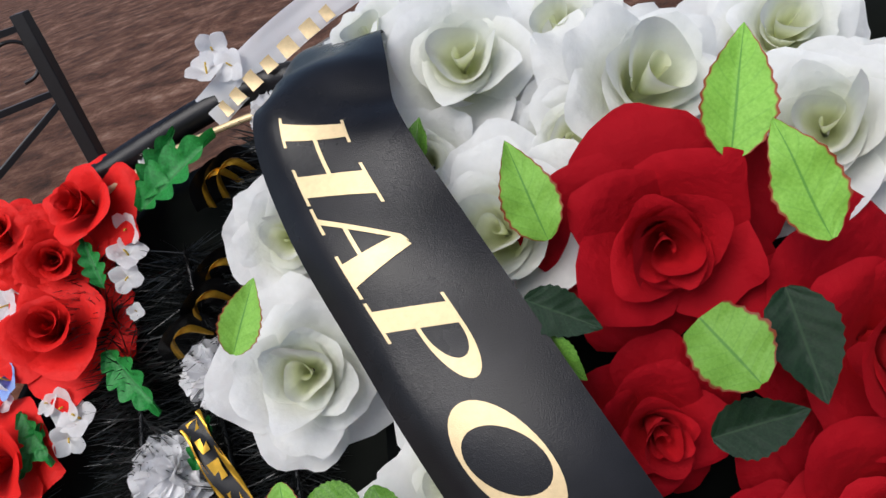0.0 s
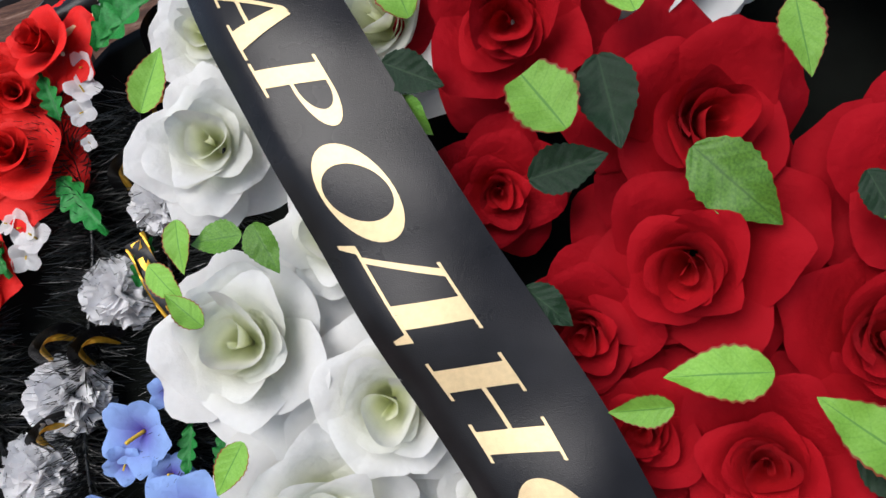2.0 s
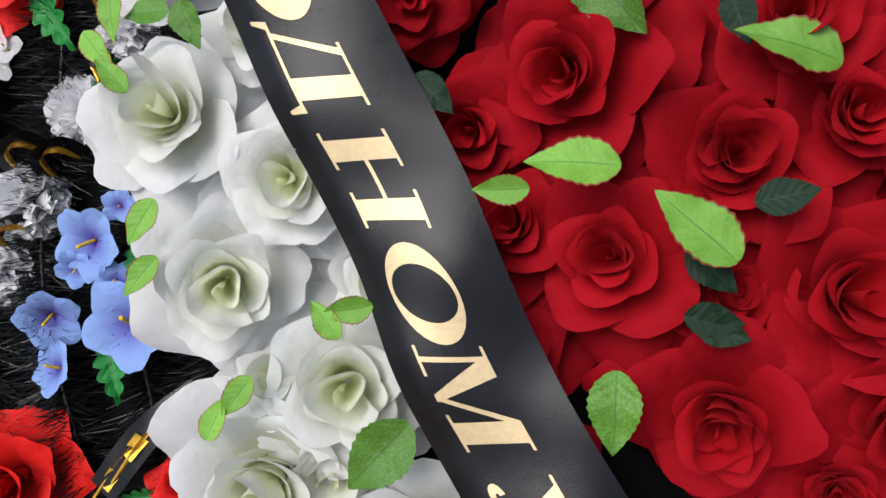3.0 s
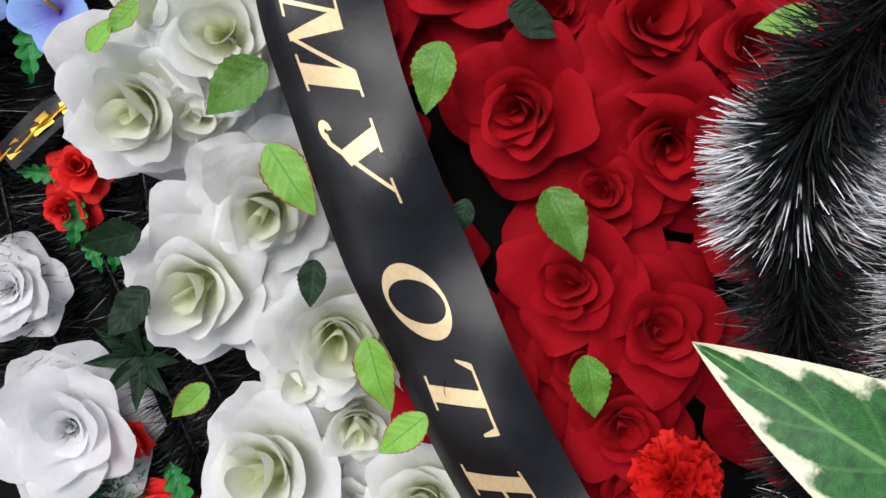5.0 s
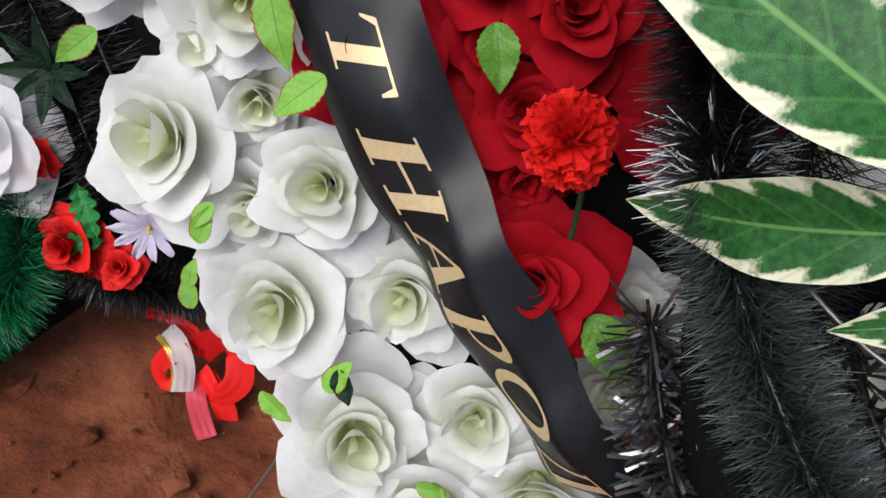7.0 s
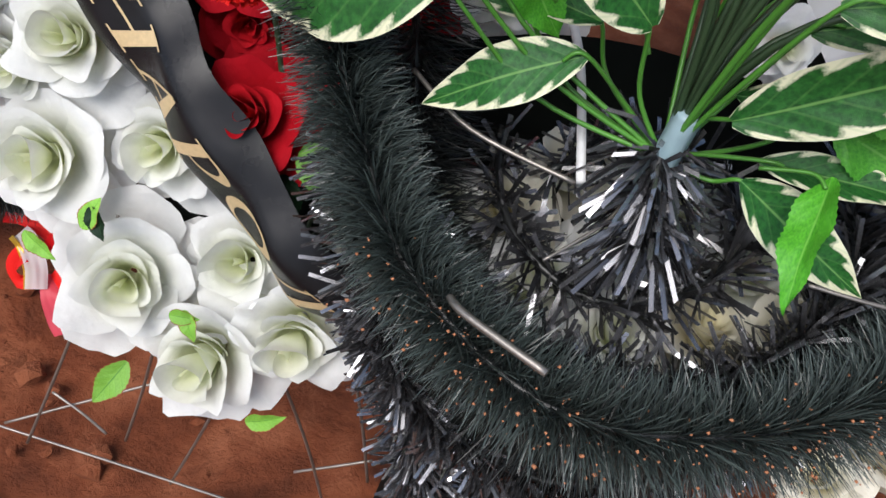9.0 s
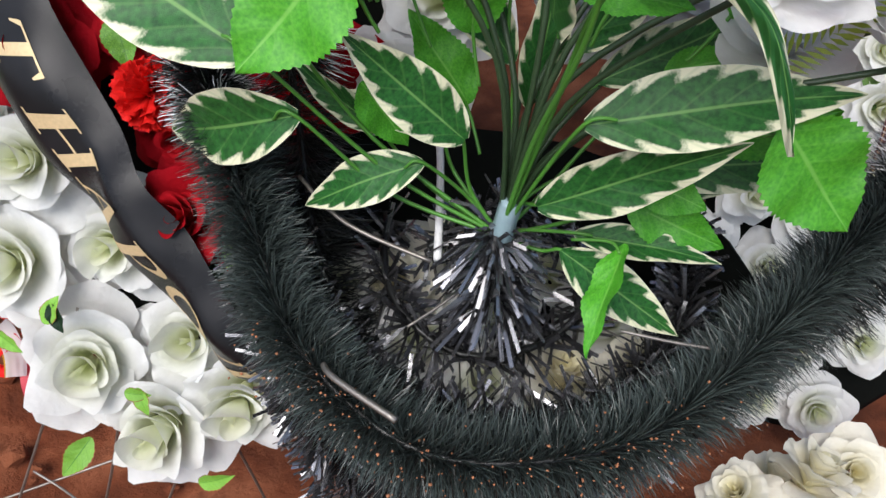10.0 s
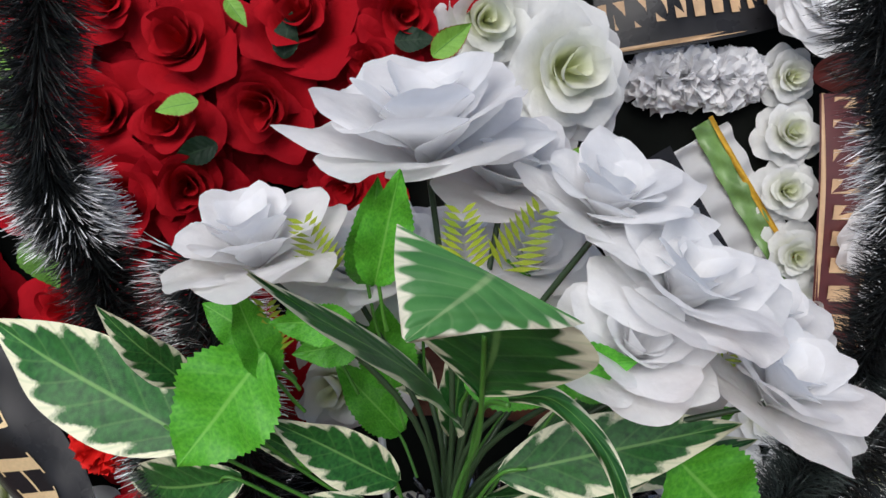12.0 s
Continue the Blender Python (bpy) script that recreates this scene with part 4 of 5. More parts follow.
CREAM_EDGE = "dark green leaf with a cream edge"
for base, tip, wide, tilt in [((0.492, -0.138, 0.842), (0.328, -0.077, 0.887), 1.12, 10), ((0.513, -0.131, 0.797), (0.381, -0.10, 0.722), 1.0, -10), ((0.593, -0.122, 0.768), (0.502, -0.133, 0.717), 1.0, 12), ((0.617, -0.125, 0.796), (0.545, -0.145, 0.872), 1.1, 0), ((0.49, -0.12, 0.872), (0.458, -0.141, 0.948), 0.95, 10),
                              ((0.683, -0.155, 0.845), (0.822, -0.150, 0.897), 0.95, -8), ((0.672, -0.14, 0.765), (0.768, -0.172, 0.860), 0.85, 10), ((0.693, -0.136, 0.723), (0.790, -0.155, 0.673), 1.0, 0), ((0.70, -0.13, 0.735), (0.80, -0.14, 0.745), 0.75, -20),
                              ((0.68, -0.10, 0.75), (0.80, -0.09, 0.755), 0.7, 5), ((0.74, -0.09, 0.765), (0.875, -0.085, 0.80), 0.8, 12), ((0.71, -0.07, 0.78), (0.84, -0.06, 0.835), 0.85, -10), ((0.60, -0.08, 0.76), (0.52, -0.07, 0.775), 0.9, 15), ((0.64, -0.07, 0.82), (0.575, -0.06, 0.90), 0.95, -15), ((0.68, -0.06, 0.83), (0.735, -0.05, 0.91), 0.95, 20), ((0.655, -0.09, 0.80), (0.66, -0.08, 0.90), 0.9, 30), ((0.70, -0.05, 0.80), (0.79, -0.04, 0.87), 0.9, -15), ((0.56, -0.09, 0.76), (0.49, -0.08, 0.80), 0.9, -20)]:
    spray_leaf(VLEAF, base, tip, wide, tilt, label=CREAM_EDGE)
for base, tip, wide, tilt in [((0.545, -0.13, 0.915), (0.488, -0.163, 0.846), 1.15, 0), ((0.535, -0.105, 0.90), (0.500, -0.10, 0.925), 1.1, 10), ((0.545, -0.13, 0.895), (0.533, -0.13, 0.962), 0.65, 35), ((0.612, -0.09, 0.85), (0.608, -0.09, 0.92), 0.9, 10), ((0.786, -0.148, 0.862), (0.844, -0.167, 0.808), 1.3, 5), ((0.729, -0.146, 0.750), (0.715, -0.220, 0.720), 0.5, 55), ((0.725, -0.125, 0.79), (0.775, -0.13, 0.775), 1.0, 0),
                              ((0.61, -0.13, 0.97), (0.625, -0.13, 1.04), 0.7, 15), ((0.60, -0.14, 0.95), (0.555, -0.15, 0.955), 0.9, -20), ((0.68, -0.17, 0.955), (0.745, -0.18, 0.965), 0.9, 20), ((0.66, -0.16, 0.93), (0.715, -0.17, 0.93), 0.8, -15), ((0.72, -0.11, 0.775), (0.785, -0.10, 0.755), 0.9, 0),
                              ((0.60, -0.10, 0.94), (0.61, -0.10, 1.02), 0.6, 15), ((0.60, -0.12, 0.918), (0.56, -0.13, 0.915), 1.0, -20), ((0.69, -0.09, 0.89), (0.735, -0.09, 0.90), 1.0, 0), ((0.76, -0.08, 0.88), (0.763, -0.08, 0.94), 0.8, 25), ((0.735, -0.07, 0.83), (0.78, -0.07, 0.85), 0.8, 0), ((0.545, -0.09, 0.80), (0.58, -0.09, 0.75), 0.9, 0), ((0.63, -0.06, 0.87), (0.645, -0.06, 0.94), 1.0, 0), ((0.66, -0.05, 0.86), (0.70, -0.05, 0.935), 0.9, 15), ((0.57, -0.06, 0.85), (0.545, -0.06, 0.92), 0.9, -15), ((0.73, -0.12, 0.76), (0.80, -0.12, 0.735), 0.8, 10), ((0.77, -0.09, 0.80), (0.85, -0.08, 0.83), 0.8, 0), ((0.615, -0.07, 0.78), (0.57, -0.06, 0.84), 0.8, 20)]:
    spray_leaf(GLEAF, base, tip, wide * 0.9, tilt, 0.0011, label="plain glossy green leaf")

def bent_sheet(left, right, mat, rise=0.0):
    """A leaf blade between two curved margins, bulging by rise."""
    top = len(left) - 1

    def fn(a, b):
        p, q = Vector(glide(left, b * top * 0.9999)), Vector(glide(right, b * top * 0.9999))
        f = (a + 1) / 2
        return p.lerp(q, f) + Vector((0, -0.8, 0.6)) * (rise * (1 - a * a) + 0.0012 * math.sin(b * 13 + a * 5))
    return sheet("leaf", fn, 14, 30, mat)


# a broad leaf seen from its back, its upper half folded over to the front
FOOT = (0.667, -0.205, 0.965)
part("leaf", bent_sheet([FOOT, (0.652, -0.205, 0.985), (0.638, -0.215, 1.015), (0.632, -0.222, 1.045), (0.633, -0.226, 1.072)], [FOOT, (0.686, -0.212, 0.976), (0.705, -0.226, 1.000), (0.711, -0.238, 1.024), (0.702, -0.242, 1.042)], VARIEGATED, -0.004), bouquet, label="cream-edged leaf with its tip bent over")
part("leaf", bent_sheet([(0.633, -0.226, 1.076), (0.633, -0.238, 1.073), (0.635, -0.252, 1.066), (0.638, -0.266, 1.058)], [(0.703, -0.242, 1.046), (0.690, -0.250, 1.050), (0.668, -0.258, 1.055), (0.641, -0.268, 1.057)], FLAP, 0.004), bouquet, label="bent tip of a cream-edged leaf")
part("stalk", tube("stalk", [BASE, (0.658, -0.15, 0.82), (0.668, -0.185, 0.91), (0.668, -0.207, 0.975), (0.667, -0.222, 1.02)], 0.0019, STEM, taper=0.4), bouquet)
# a long leaf rolled lengthwise, and one that droops over the front
part("leaf", bent_sheet([(0.648, -0.165, 0.925), (0.632, -0.19, 0.975), (0.610, -0.215, 1.02), (0.592, -0.24, 1.055), (0.582, -0.25, 1.072)], [(0.658, -0.185, 0.912), (0.660, -0.200, 0.938), (0.638, -0.222, 0.985), (0.604, -0.243, 1.038), (0.583, -0.251, 1.070)], VARIEGATED, -0.006), bouquet, label="rolled cream-edged leaf")
part("leaf", bent_sheet([(0.680, -0.190, 0.955), (0.700, -0.205, 0.975), (0.722, -0.235, 0.975), (0.731, -0.268, 0.965), (0.727, -0.300, 0.960)], [(0.682, -0.195, 0.952), (0.700, -0.214, 0.968), (0.718, -0.242, 0.969), (0.726, -0.270, 0.960), (0.727, -0.301, 0.959)], VARIEGATED, 0.004), bouquet, label="drooping cream-edged leaf")
part("stalk", tube("stalk", [BASE, (0.664, -0.15, 0.84), (0.67, -0.18, 0.93), (0.682, -0.195, 0.95)], 0.0015, STEM), bouquet)
for x, y, z, size, tx, ty in [(0.634, -0.055, 1.005, 0.145, -6, -4), (0.545, -0.118, 0.970, 0.100, -10, -8), (0.735, -0.085, 0.985, 0.105, -4, 12), (0.772, -0.13, 0.960, 0.108, -2, 16), (0.832, -0.14, 0.905, 0.105, 0, 20), (0.680, -0.04, 0.975, 0.11, -4, 8), (0.850, -0.06, 0.88, 0.10, 0, 20), (0.745, -0.155, 0.945, 0.085, 12, 12), (0.60, -0.03, 0.90, 0.10, 15, -5), (0.70, -0.04, 0.91, 0.10, 12, 6), (0.79, -0.08, 0.86, 0.09, 12, 10), (0.655, 0.03, 0.86, 0.11, 18, 0), (0.755, 0.02, 0.83, 0.10, 18, 6), (0.70, 0.04, 0.80, 0.10, 25, 0), (0.585, -0.075, 0.93, 0.075, 10, 0)]:
    rose_at(rr.choice(SNOW_KINDS), bouquet, pose(x, y, z) @ turn(tx, ty, 0) @ turn(0, 0, rr.uniform(0, 360)), size, "large pure white cloth flower", "bloom")
    part("stalk", tube("stalk", [BASE, Vector((0.8 * BASE.x + 0.2 * x + rr.uniform(-0.006, 0.006), BASE.y * 0.7 + y * 0.3, BASE.z + 0.55 * (z - BASE.z))), Vector((x, y, z - 0.004))], 0.0020, DARK_STEM), bouquet)


def sprig(parent, base, way, length, mat, seed, leaflets=9):
    r = random.Random(seed)
    base, way = Vector(base), Vector(way).normalized()
    side = way.cross(Vector((0, -0.8, 0.5))).normalized()
    verts, faces = [], []
    for k in range(leaflets):
        p = base + way * length * (0.2 + 0.8 * k / leaflets)
        for s in (-1, 1):
            d = (way * 0.8 + side * s).normalized() * length * 0.34 * (1.1 - 0.6 * k / leaflets)
            w = d.cross(Vector((0, -0.8, 0.5))).normalized() * length * 0.028
            i = len(verts)
            verts += [p, p + d * 0.5 + w, p + d, p + d * 0.5 - w]
            faces.append((i, i + 1, i + 2, i + 3))
    part("sprig", mesh_of("sprig", verts, faces, mat, [0.5] * len(verts), [0.3] * len(verts)), parent, label="feathery yellow-green sprig")


SPRIG = leaf_cloth("yellow_green_sprig_plastic", (0.20, 0.30, 0.02), (0.36, 0.42, 0.03), (0.2, 0.3, 0.03))
for k, (p, d, ln) in enumerate([((0.547, -0.125, 0.90), (0, 0, 1), 0.05), ((0.587, -0.125, 0.96), (-0.3, 0, 1), 0.05), ((0.77, -0.12, 0.87), (0.6, 0, 0.6), 0.05), ((0.535, -0.11, 0.93), (-0.4, 0, 0.9), 0.04), ((0.70, -0.11, 0.90), (-0.3, 0, 0.9), 0.05), ((0.672, -0.165, 1.0), (0.4, 0, 0.9), 0.05), ((0.66, -0.15, 0.985), (-0.1, 0, 1), 0.05), ((0.79, -0.13, 0.90), (0.5, 0, 0.8), 0.045)]):
    sprig(bouquet, p, d, ln, SPRIG, k)
part("collar", tube("collar", [(0.652, -0.13, 0.70), (0.653, -0.128, 0.725), (0.655, -0.125, 0.75)], 0.008, plain("pale_blue_plastic", (0.30, 0.42, 0.46), 0.35)), bouquet, label="pale blue plastic collar")
# ---- the black wreath beside ----
BLACK_PLANE = LEAN_BACK @ pose(0, 0, -0.31)
black = thing("black_wreath", BLACK_PLANE, "black funeral wreath with scarlet roses, blue blooms and gauze pompons", "wreath")


def plate(name, pts, w0, w1, mat, cu, cv):
    k = len(pts)
    verts = [(cu + (u - cu) * s, cv + (v - cv) * s, w) for w, s in ((w0, 0.97), ((w0 + w1) / 2, 1.0), (w1, 0.96), (w1 + 0.004, 0.6)) for u, v in pts]
    faces = [(j * k + i, j * k + (i + 1) % k, (j + 1) * k + (i + 1) % k, (j + 1) * k + i) for j in range(3) for i in range(k)]
    faces += [tuple(range(k))[::-1], tuple(range(3 * k, 4 * k))]
    return mesh_of(name, verts, faces, mat)


BLACK_OUT = [(-0.20, 0.60), (-0.30, 0.665), (-0.40, 0.65), (-0.52, 0.625), (-0.62, 0.56), (-0.74, 0.42), (-0.80, 0.2), (-0.76, -0.05), (-0.74, -0.30), (-0.70, -0.55), (-0.62, -0.72), (-0.46, -0.70), (-0.33, -0.56), (-0.20, -0.48), (-0.12, -0.34), (-0.10, 0.0), (-0.12, 0.4)]
part("backing", plate("backing", BLACK_OUT, -0.07, -0.03, BLACK_NET, -0.42, 0.08), black, label="black cloth backing")
for k, pts in enumerate([[(-0.36, 0.63, 0), (-0.40, 0.45, 0.0), (-0.42, 0.25, 0), (-0.40, 0.05, 0), (-0.36, -0.15, 0), (-0.26, -0.32, 0)], [(-0.58, 0.56, -0.01), (-0.55, 0.42, 0), (-0.60, 0.2, 0), (-0.58, 0.0, 0), (-0.52, -0.2, 0), (-0.40, -0.38, 0)], [(-0.70, 0.35, 0), (-0.68, 0.1, 0), (-0.64, -0.12, 0), (-0.58, -0.33, 0)],
                         # The next strand is added; its black stands in for shade on the soil.
                         [(-0.50, -0.30, 0.0), (-0.42, -0.40, 0.0), (-0.33, -0.47, 0.0), (-0.25, -0.50, -0.02), (-0.19, -0.50, -0.05)], [(-0.48, 0.55, -0.01), (-0.48, 0.3, -0.01), (-0.50, 0.1, -0.01), (-0.46, -0.1, -0.01), (-0.36, -0.28, -0.01), (-0.28, -0.42, -0.01)]]):
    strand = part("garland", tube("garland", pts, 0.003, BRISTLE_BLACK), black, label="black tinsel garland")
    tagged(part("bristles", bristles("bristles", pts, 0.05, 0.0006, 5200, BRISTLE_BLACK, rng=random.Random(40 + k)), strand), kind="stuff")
part("rim", tube("rim", [(-0.56, 0.635, 0.0), (-0.47, 0.662, 0.0), (-0.40, 0.678, 0.0), (-0.33, 0.68, 0.0), (-0.22, 0.64, 0)], 0.014, SATIN, sides=10), black, label="black satin rolled rim")
part("cord", tube("cord", [(-0.56, 0.612, 0.012), (-0.47, 0.637, 0.014), (-0.40, 0.648, 0.014), (-0.34, 0.652, 0.012)], 0.0035, GOLD), black, label="twisted gold cord")
for u, v, s in [(-0.603, 0.501, 0.115), (-0.548, 0.606, 0.09), (-0.68, 0.397, 0.10), (-0.641, 0.60, 0.075), (-0.595, 0.57, 0.085), (-0.70, 0.50, 0.09), (-0.635, -0.031, 0.13), (-0.452, -0.054, 0.065), (-0.463, -0.095, 0.06), (-0.317, -0.452, 0.085), (-0.374, -0.366, 0.05), (-0.26, -0.47, 0.05)]:
    rose_at(rr.choice(SCARLET_KINDS), black, pose(u, v, 0.012, rr.uniform(-20, 20), rr.uniform(-20, 20), rr.uniform(0, 360)), s * 1.08, "scarlet satin rose")
for u, v, s in [(-0.471, 0.43, 0.062), (-0.53, 0.35, 0.075), (-0.604, 0.257, 0.085), (-0.648, 0.19, 0.08), (-0.362, 0.648, 0.045), (-0.488, 0.64, 0.03)]:
    round_flower(black, "pompon", GAUZE_PETALS, pose(u, v, 0.0, rr.uniform(-15, 15), 0, rr.uniform(0, 360)), s / 2, 44, "fluffy white gauze pompon")


def open_flower(mat, seed, n_p, cupped, width):
    """A simple open flower, radius 1: petals and stamens."""
    r = random.Random(seed)
    out = [petal(mat, r, 6.2832 * k / n_p + r.uniform(-0.1, 0.1), 0.04, 0.0, 1.0, 20 + 60 * cupped, 30 * cupped, 0.5, width, 2.5, 0.05, 0.04, 0.10) for k in range(n_p)]
    stamen = tube("stamens", [(0, 0, 0), (0.05, 0.02, 0.3), (0.12, 0.05, 0.55)], 0.05, YELLOW, sides=5, steps=3)
    return stamen, out


def flower_at(kind, parent, name, m, size, label):
    ob = part(name, kind[0], parent, m @ Matrix.Scale(size / 2, 4), label)
    for p in kind[1]:
        part("petal", p, ob)


BLUES = [open_flower(BLUE, 70 + k, 5, 0.40, 0.50) for k in range(2)]
BLOSSOM = [open_flower(SNOW, 80 + k, 4, 0.35, 0.55) for k in range(2)]
DAISY = open_flower(LILAC, 90, 11, 0.15, 0.17)
for u, v, s in [(-0.521, 0.211, 0.085), (-0.579, 0.138, 0.075), (-0.575, 0.079, 0.065), (-0.485, 0.121, 0.105), (-0.489, 0.244, 0.04), (-0.545, 0.185, 0.045), (-0.50, 0.165, 0.05), (-0.66, 0.47, 0.04)]:
    flower_at(rr.choice(BLUES), black, "blue_flower", pose(u, v, 0.02, rr.uniform(-25, 25), rr.uniform(-25, 25), rr.uniform(0, 360)), s, "sky-blue cloth flower with a violet throat")
for u, v, s in [(-0.515, 0.58, 0.035), (-0.522, 0.555, 0.038), (-0.527, 0.535, 0.032), (-0.612, 0.435, 0.04), (-0.60, 0.42, 0.04), (-0.625, 0.44, 0.03), (-0.615, 0.405, 0.035), (-0.64, 0.565, 0.04), (-0.65, 0.54, 0.035), (-0.525, 0.502, 0.018), (-0.41, 0.70, 0.04), (-0.385, 0.70, 0.035), (-0.40, 0.72, 0.035), (-0.67, 0.46, 0.035)]:
    flower_at(rr.choice(BLOSSOM), black, "white_blossom", pose(u, v, 0.018, rr.uniform(-30, 30), rr.uniform(-30, 30), rr.uniform(0, 360)), s, "small white cloth blossom")
flower_at(DAISY, black, "lilac_daisy", pose(-0.231, -0.41, 0.02, 15, 10, 20), 0.085, "pale lilac cloth daisy")
for u, v, s in [(-0.529, -0.205, 0.12), (-0.445, -0.357, 0.185)]:
    rose_at(rr.choice(SNOW_KINDS), black, pose(u, v, 0.005, rr.uniform(-10, 10), 12, 40), s * 1.05, "large snow-white cloth peony", "peony")


def fern_mesh(seed):
    r = random.Random(seed)

    def fn(a, b):
        lobes = 0.55 + 0.45 * abs(math.sin(b * 3.1416 * 4.5))
        w = 0.24 * math.sin(math.pi * (b * 0.94 + 0.03) ** 0.75) * (lobes if abs(a) > 0.4 else 1)
        return (a * w, b + 0.08 * abs(a) * lobes, 0.10 * abs(a) - 0.15 * b * b)
    return sheet("fern_leaf", fn, 8, 36, FERN)


FERNS = [fern_mesh(1)]
for u, v, way, s in [(-0.50, 0.59, 25, 0.10), (-0.495, 0.60, 50, 0.07), (-0.56, 0.475, -55, 0.08), (-0.55, 0.53, 100, 0.05), (-0.655, 0.44, -60, 0.06), (-0.635, 0.425, -120, 0.05), (-0.47, 0.21, -100, 0.05), (-0.45, 0.16, 60, 0.05), (-0.52, 0.11, -80, 0.07), (-0.45, -0.08, -90, 0.06), (-0.47, -0.06, 180, 0.05), (-0.44, -0.12, -60, 0.05), (-0.32, -0.38, -60, 0.07), (-0.28, -0.44, 200, 0.06), (-0.40, -0.1, -90, 0.06), (-0.5, 0.35, 60, 0.05)]:
    part("fern_leaf", FERNS[0], black, pose(u, v, 0.02) @ turn(0, 0, way - 90) @ turn(15, rr.uniform(-15, 15), 0) @ Matrix.Scale(s, 4), "bright green plastic fern leaf")
for k in range(8):
    part("leaf", BLADE[k % 2], black, pose(-0.369, -0.263, 0.01) @ turn(0, 0, 45 * k + 10) @ turn(25, 0, 0) @ Matrix.Scale(0.065, 4), "narrow dark green leaf")
GREEN = [(-0.50, -0.70, 0.02), (-0.437, -0.60, 0.03), (-0.380, -0.51, 0.03), (-0.40, -0.42, 0.0), (-0.46, -0.36, -0.03)]
strand = part("garland", tube("garland", GREEN, 0.003, BRISTLE_GREEN), black, label="emerald green tinsel garland")
tagged(part("bristles", bristles("bristles", GREEN, 0.058, 0.0006, 9000, BRISTLE_GREEN, rng=random.Random(50)), strand), kind="stuff")


def strip(name, pts, half, mat, face=(0, 0, 1), nu=6, steps=8, gather=0.0):
    """A flat band along a smooth curve, across the given facing."""
    top = len(pts) - 1

    def fn(a, b):
        p = Vector(glide(pts, b * top * 0.9999))
        d = (Vector(glide(pts, min(b * top + 0.05, top))) - Vector(glide(pts, max(b * top - 0.05, 0)))).normalized()
        s = d.cross(Vector(face)).normalized()
        return p + s * a * half + Vector(face) * (0.002 * math.sin(a * 2 + b * 9) + gather * math.sin(b * 46 + 1.5 * math.sin(a * 3)))
    return sheet(name, fn, nu, steps * top, mat)


def bars(parent, pts, half, mat, count, fill=0.6, lift=0.0012, face=(0, 0, 1)):
    """Plain bars in place of print that cannot be read."""
    top = len(pts) - 1
    r = random.Random(count)
    for k in range(count):
        t = (k + 0.5) / count * top
        w = top / count * 0.5 * fill
        seg = [Vector(glide(pts, min(max(t + w * s, 0), top))) + Vector(face) * lift for s in (-1, 1)]
        part("print_bar", strip("print_bar", seg, half * r.uniform(0.7, 1.0), mat, face, 2, 2), parent)


for pts, half in [([(-0.49, 0.395, 0.03), (-0.477, 0.36, 0.035), (-0.458, 0.31, 0.03)], 0.012), ([(-0.42, 0.045, 0.02), (-0.475, 0.01, 0.035), (-0.53, -0.048, 0.04)], 0.017)]:
    small = part("small_ribbon", strip("small_ribbon", pts, half, SATIN), black, label="narrow black ribbon with gold print and edges")
    for s in (-1, 1):
        edge = [Vector(p) + Vector((0.8, 0.6, 0)) * half * 0.9 * s + Vector((0, 0, 0.0012)) for p in pts]
        part("gold_edge", strip("gold_edge", edge, 0.0018, GOLD_FOIL, nu=2), small)
    bars(small, pts, half * 0.55, GOLD_FOIL, 4)
for u, v in [(-0.44, 0.515), (-0.458, 0.49), (-0.485, 0.465), (-0.41, 0.60), (-0.425, 0.595), (-0.56, 0.30), (-0.60, 0.31), (-0.62, 0.225)]:
    loop = [(u - 0.016, v - 0.012, 0.0), (u - 0.008, v + 0.004, 0.028), (u + 0.008, v + 0.012, 0.028), (u + 0.016, v + 0.004, 0.0)]
    ob = part("ribbon_loop", strip("ribbon_loop", loop, 0.014, SATIN, (0.5, -0.8, 0.2)), black, label="black ribbon loop with a gold edge")
    part("gold_edge", strip("gold_edge", [Vector(p) + Vector((0.004, -0.004, 0.006)) for p in loop], 0.003, GOLD_FOIL, (0.5, -0.8, 0.2)), ob)
band = part("white_band", strip("white_band", [(-0.42, 0.665, 0.01), (-0.36, 0.70, 0.015), (-0.29, 0.735, 0.01), (-0.2, 0.77, 0)], 0.018, SNOW, (0, -0.3, 0.95)), black, label="white ribbon with gold print")
bars(band, [(-0.405, 0.66, 0.016), (-0.35, 0.69, 0.02), (-0.28, 0.725, 0.016)], 0.009, GOLD, 7, face=(0, -0.3, 0.95))

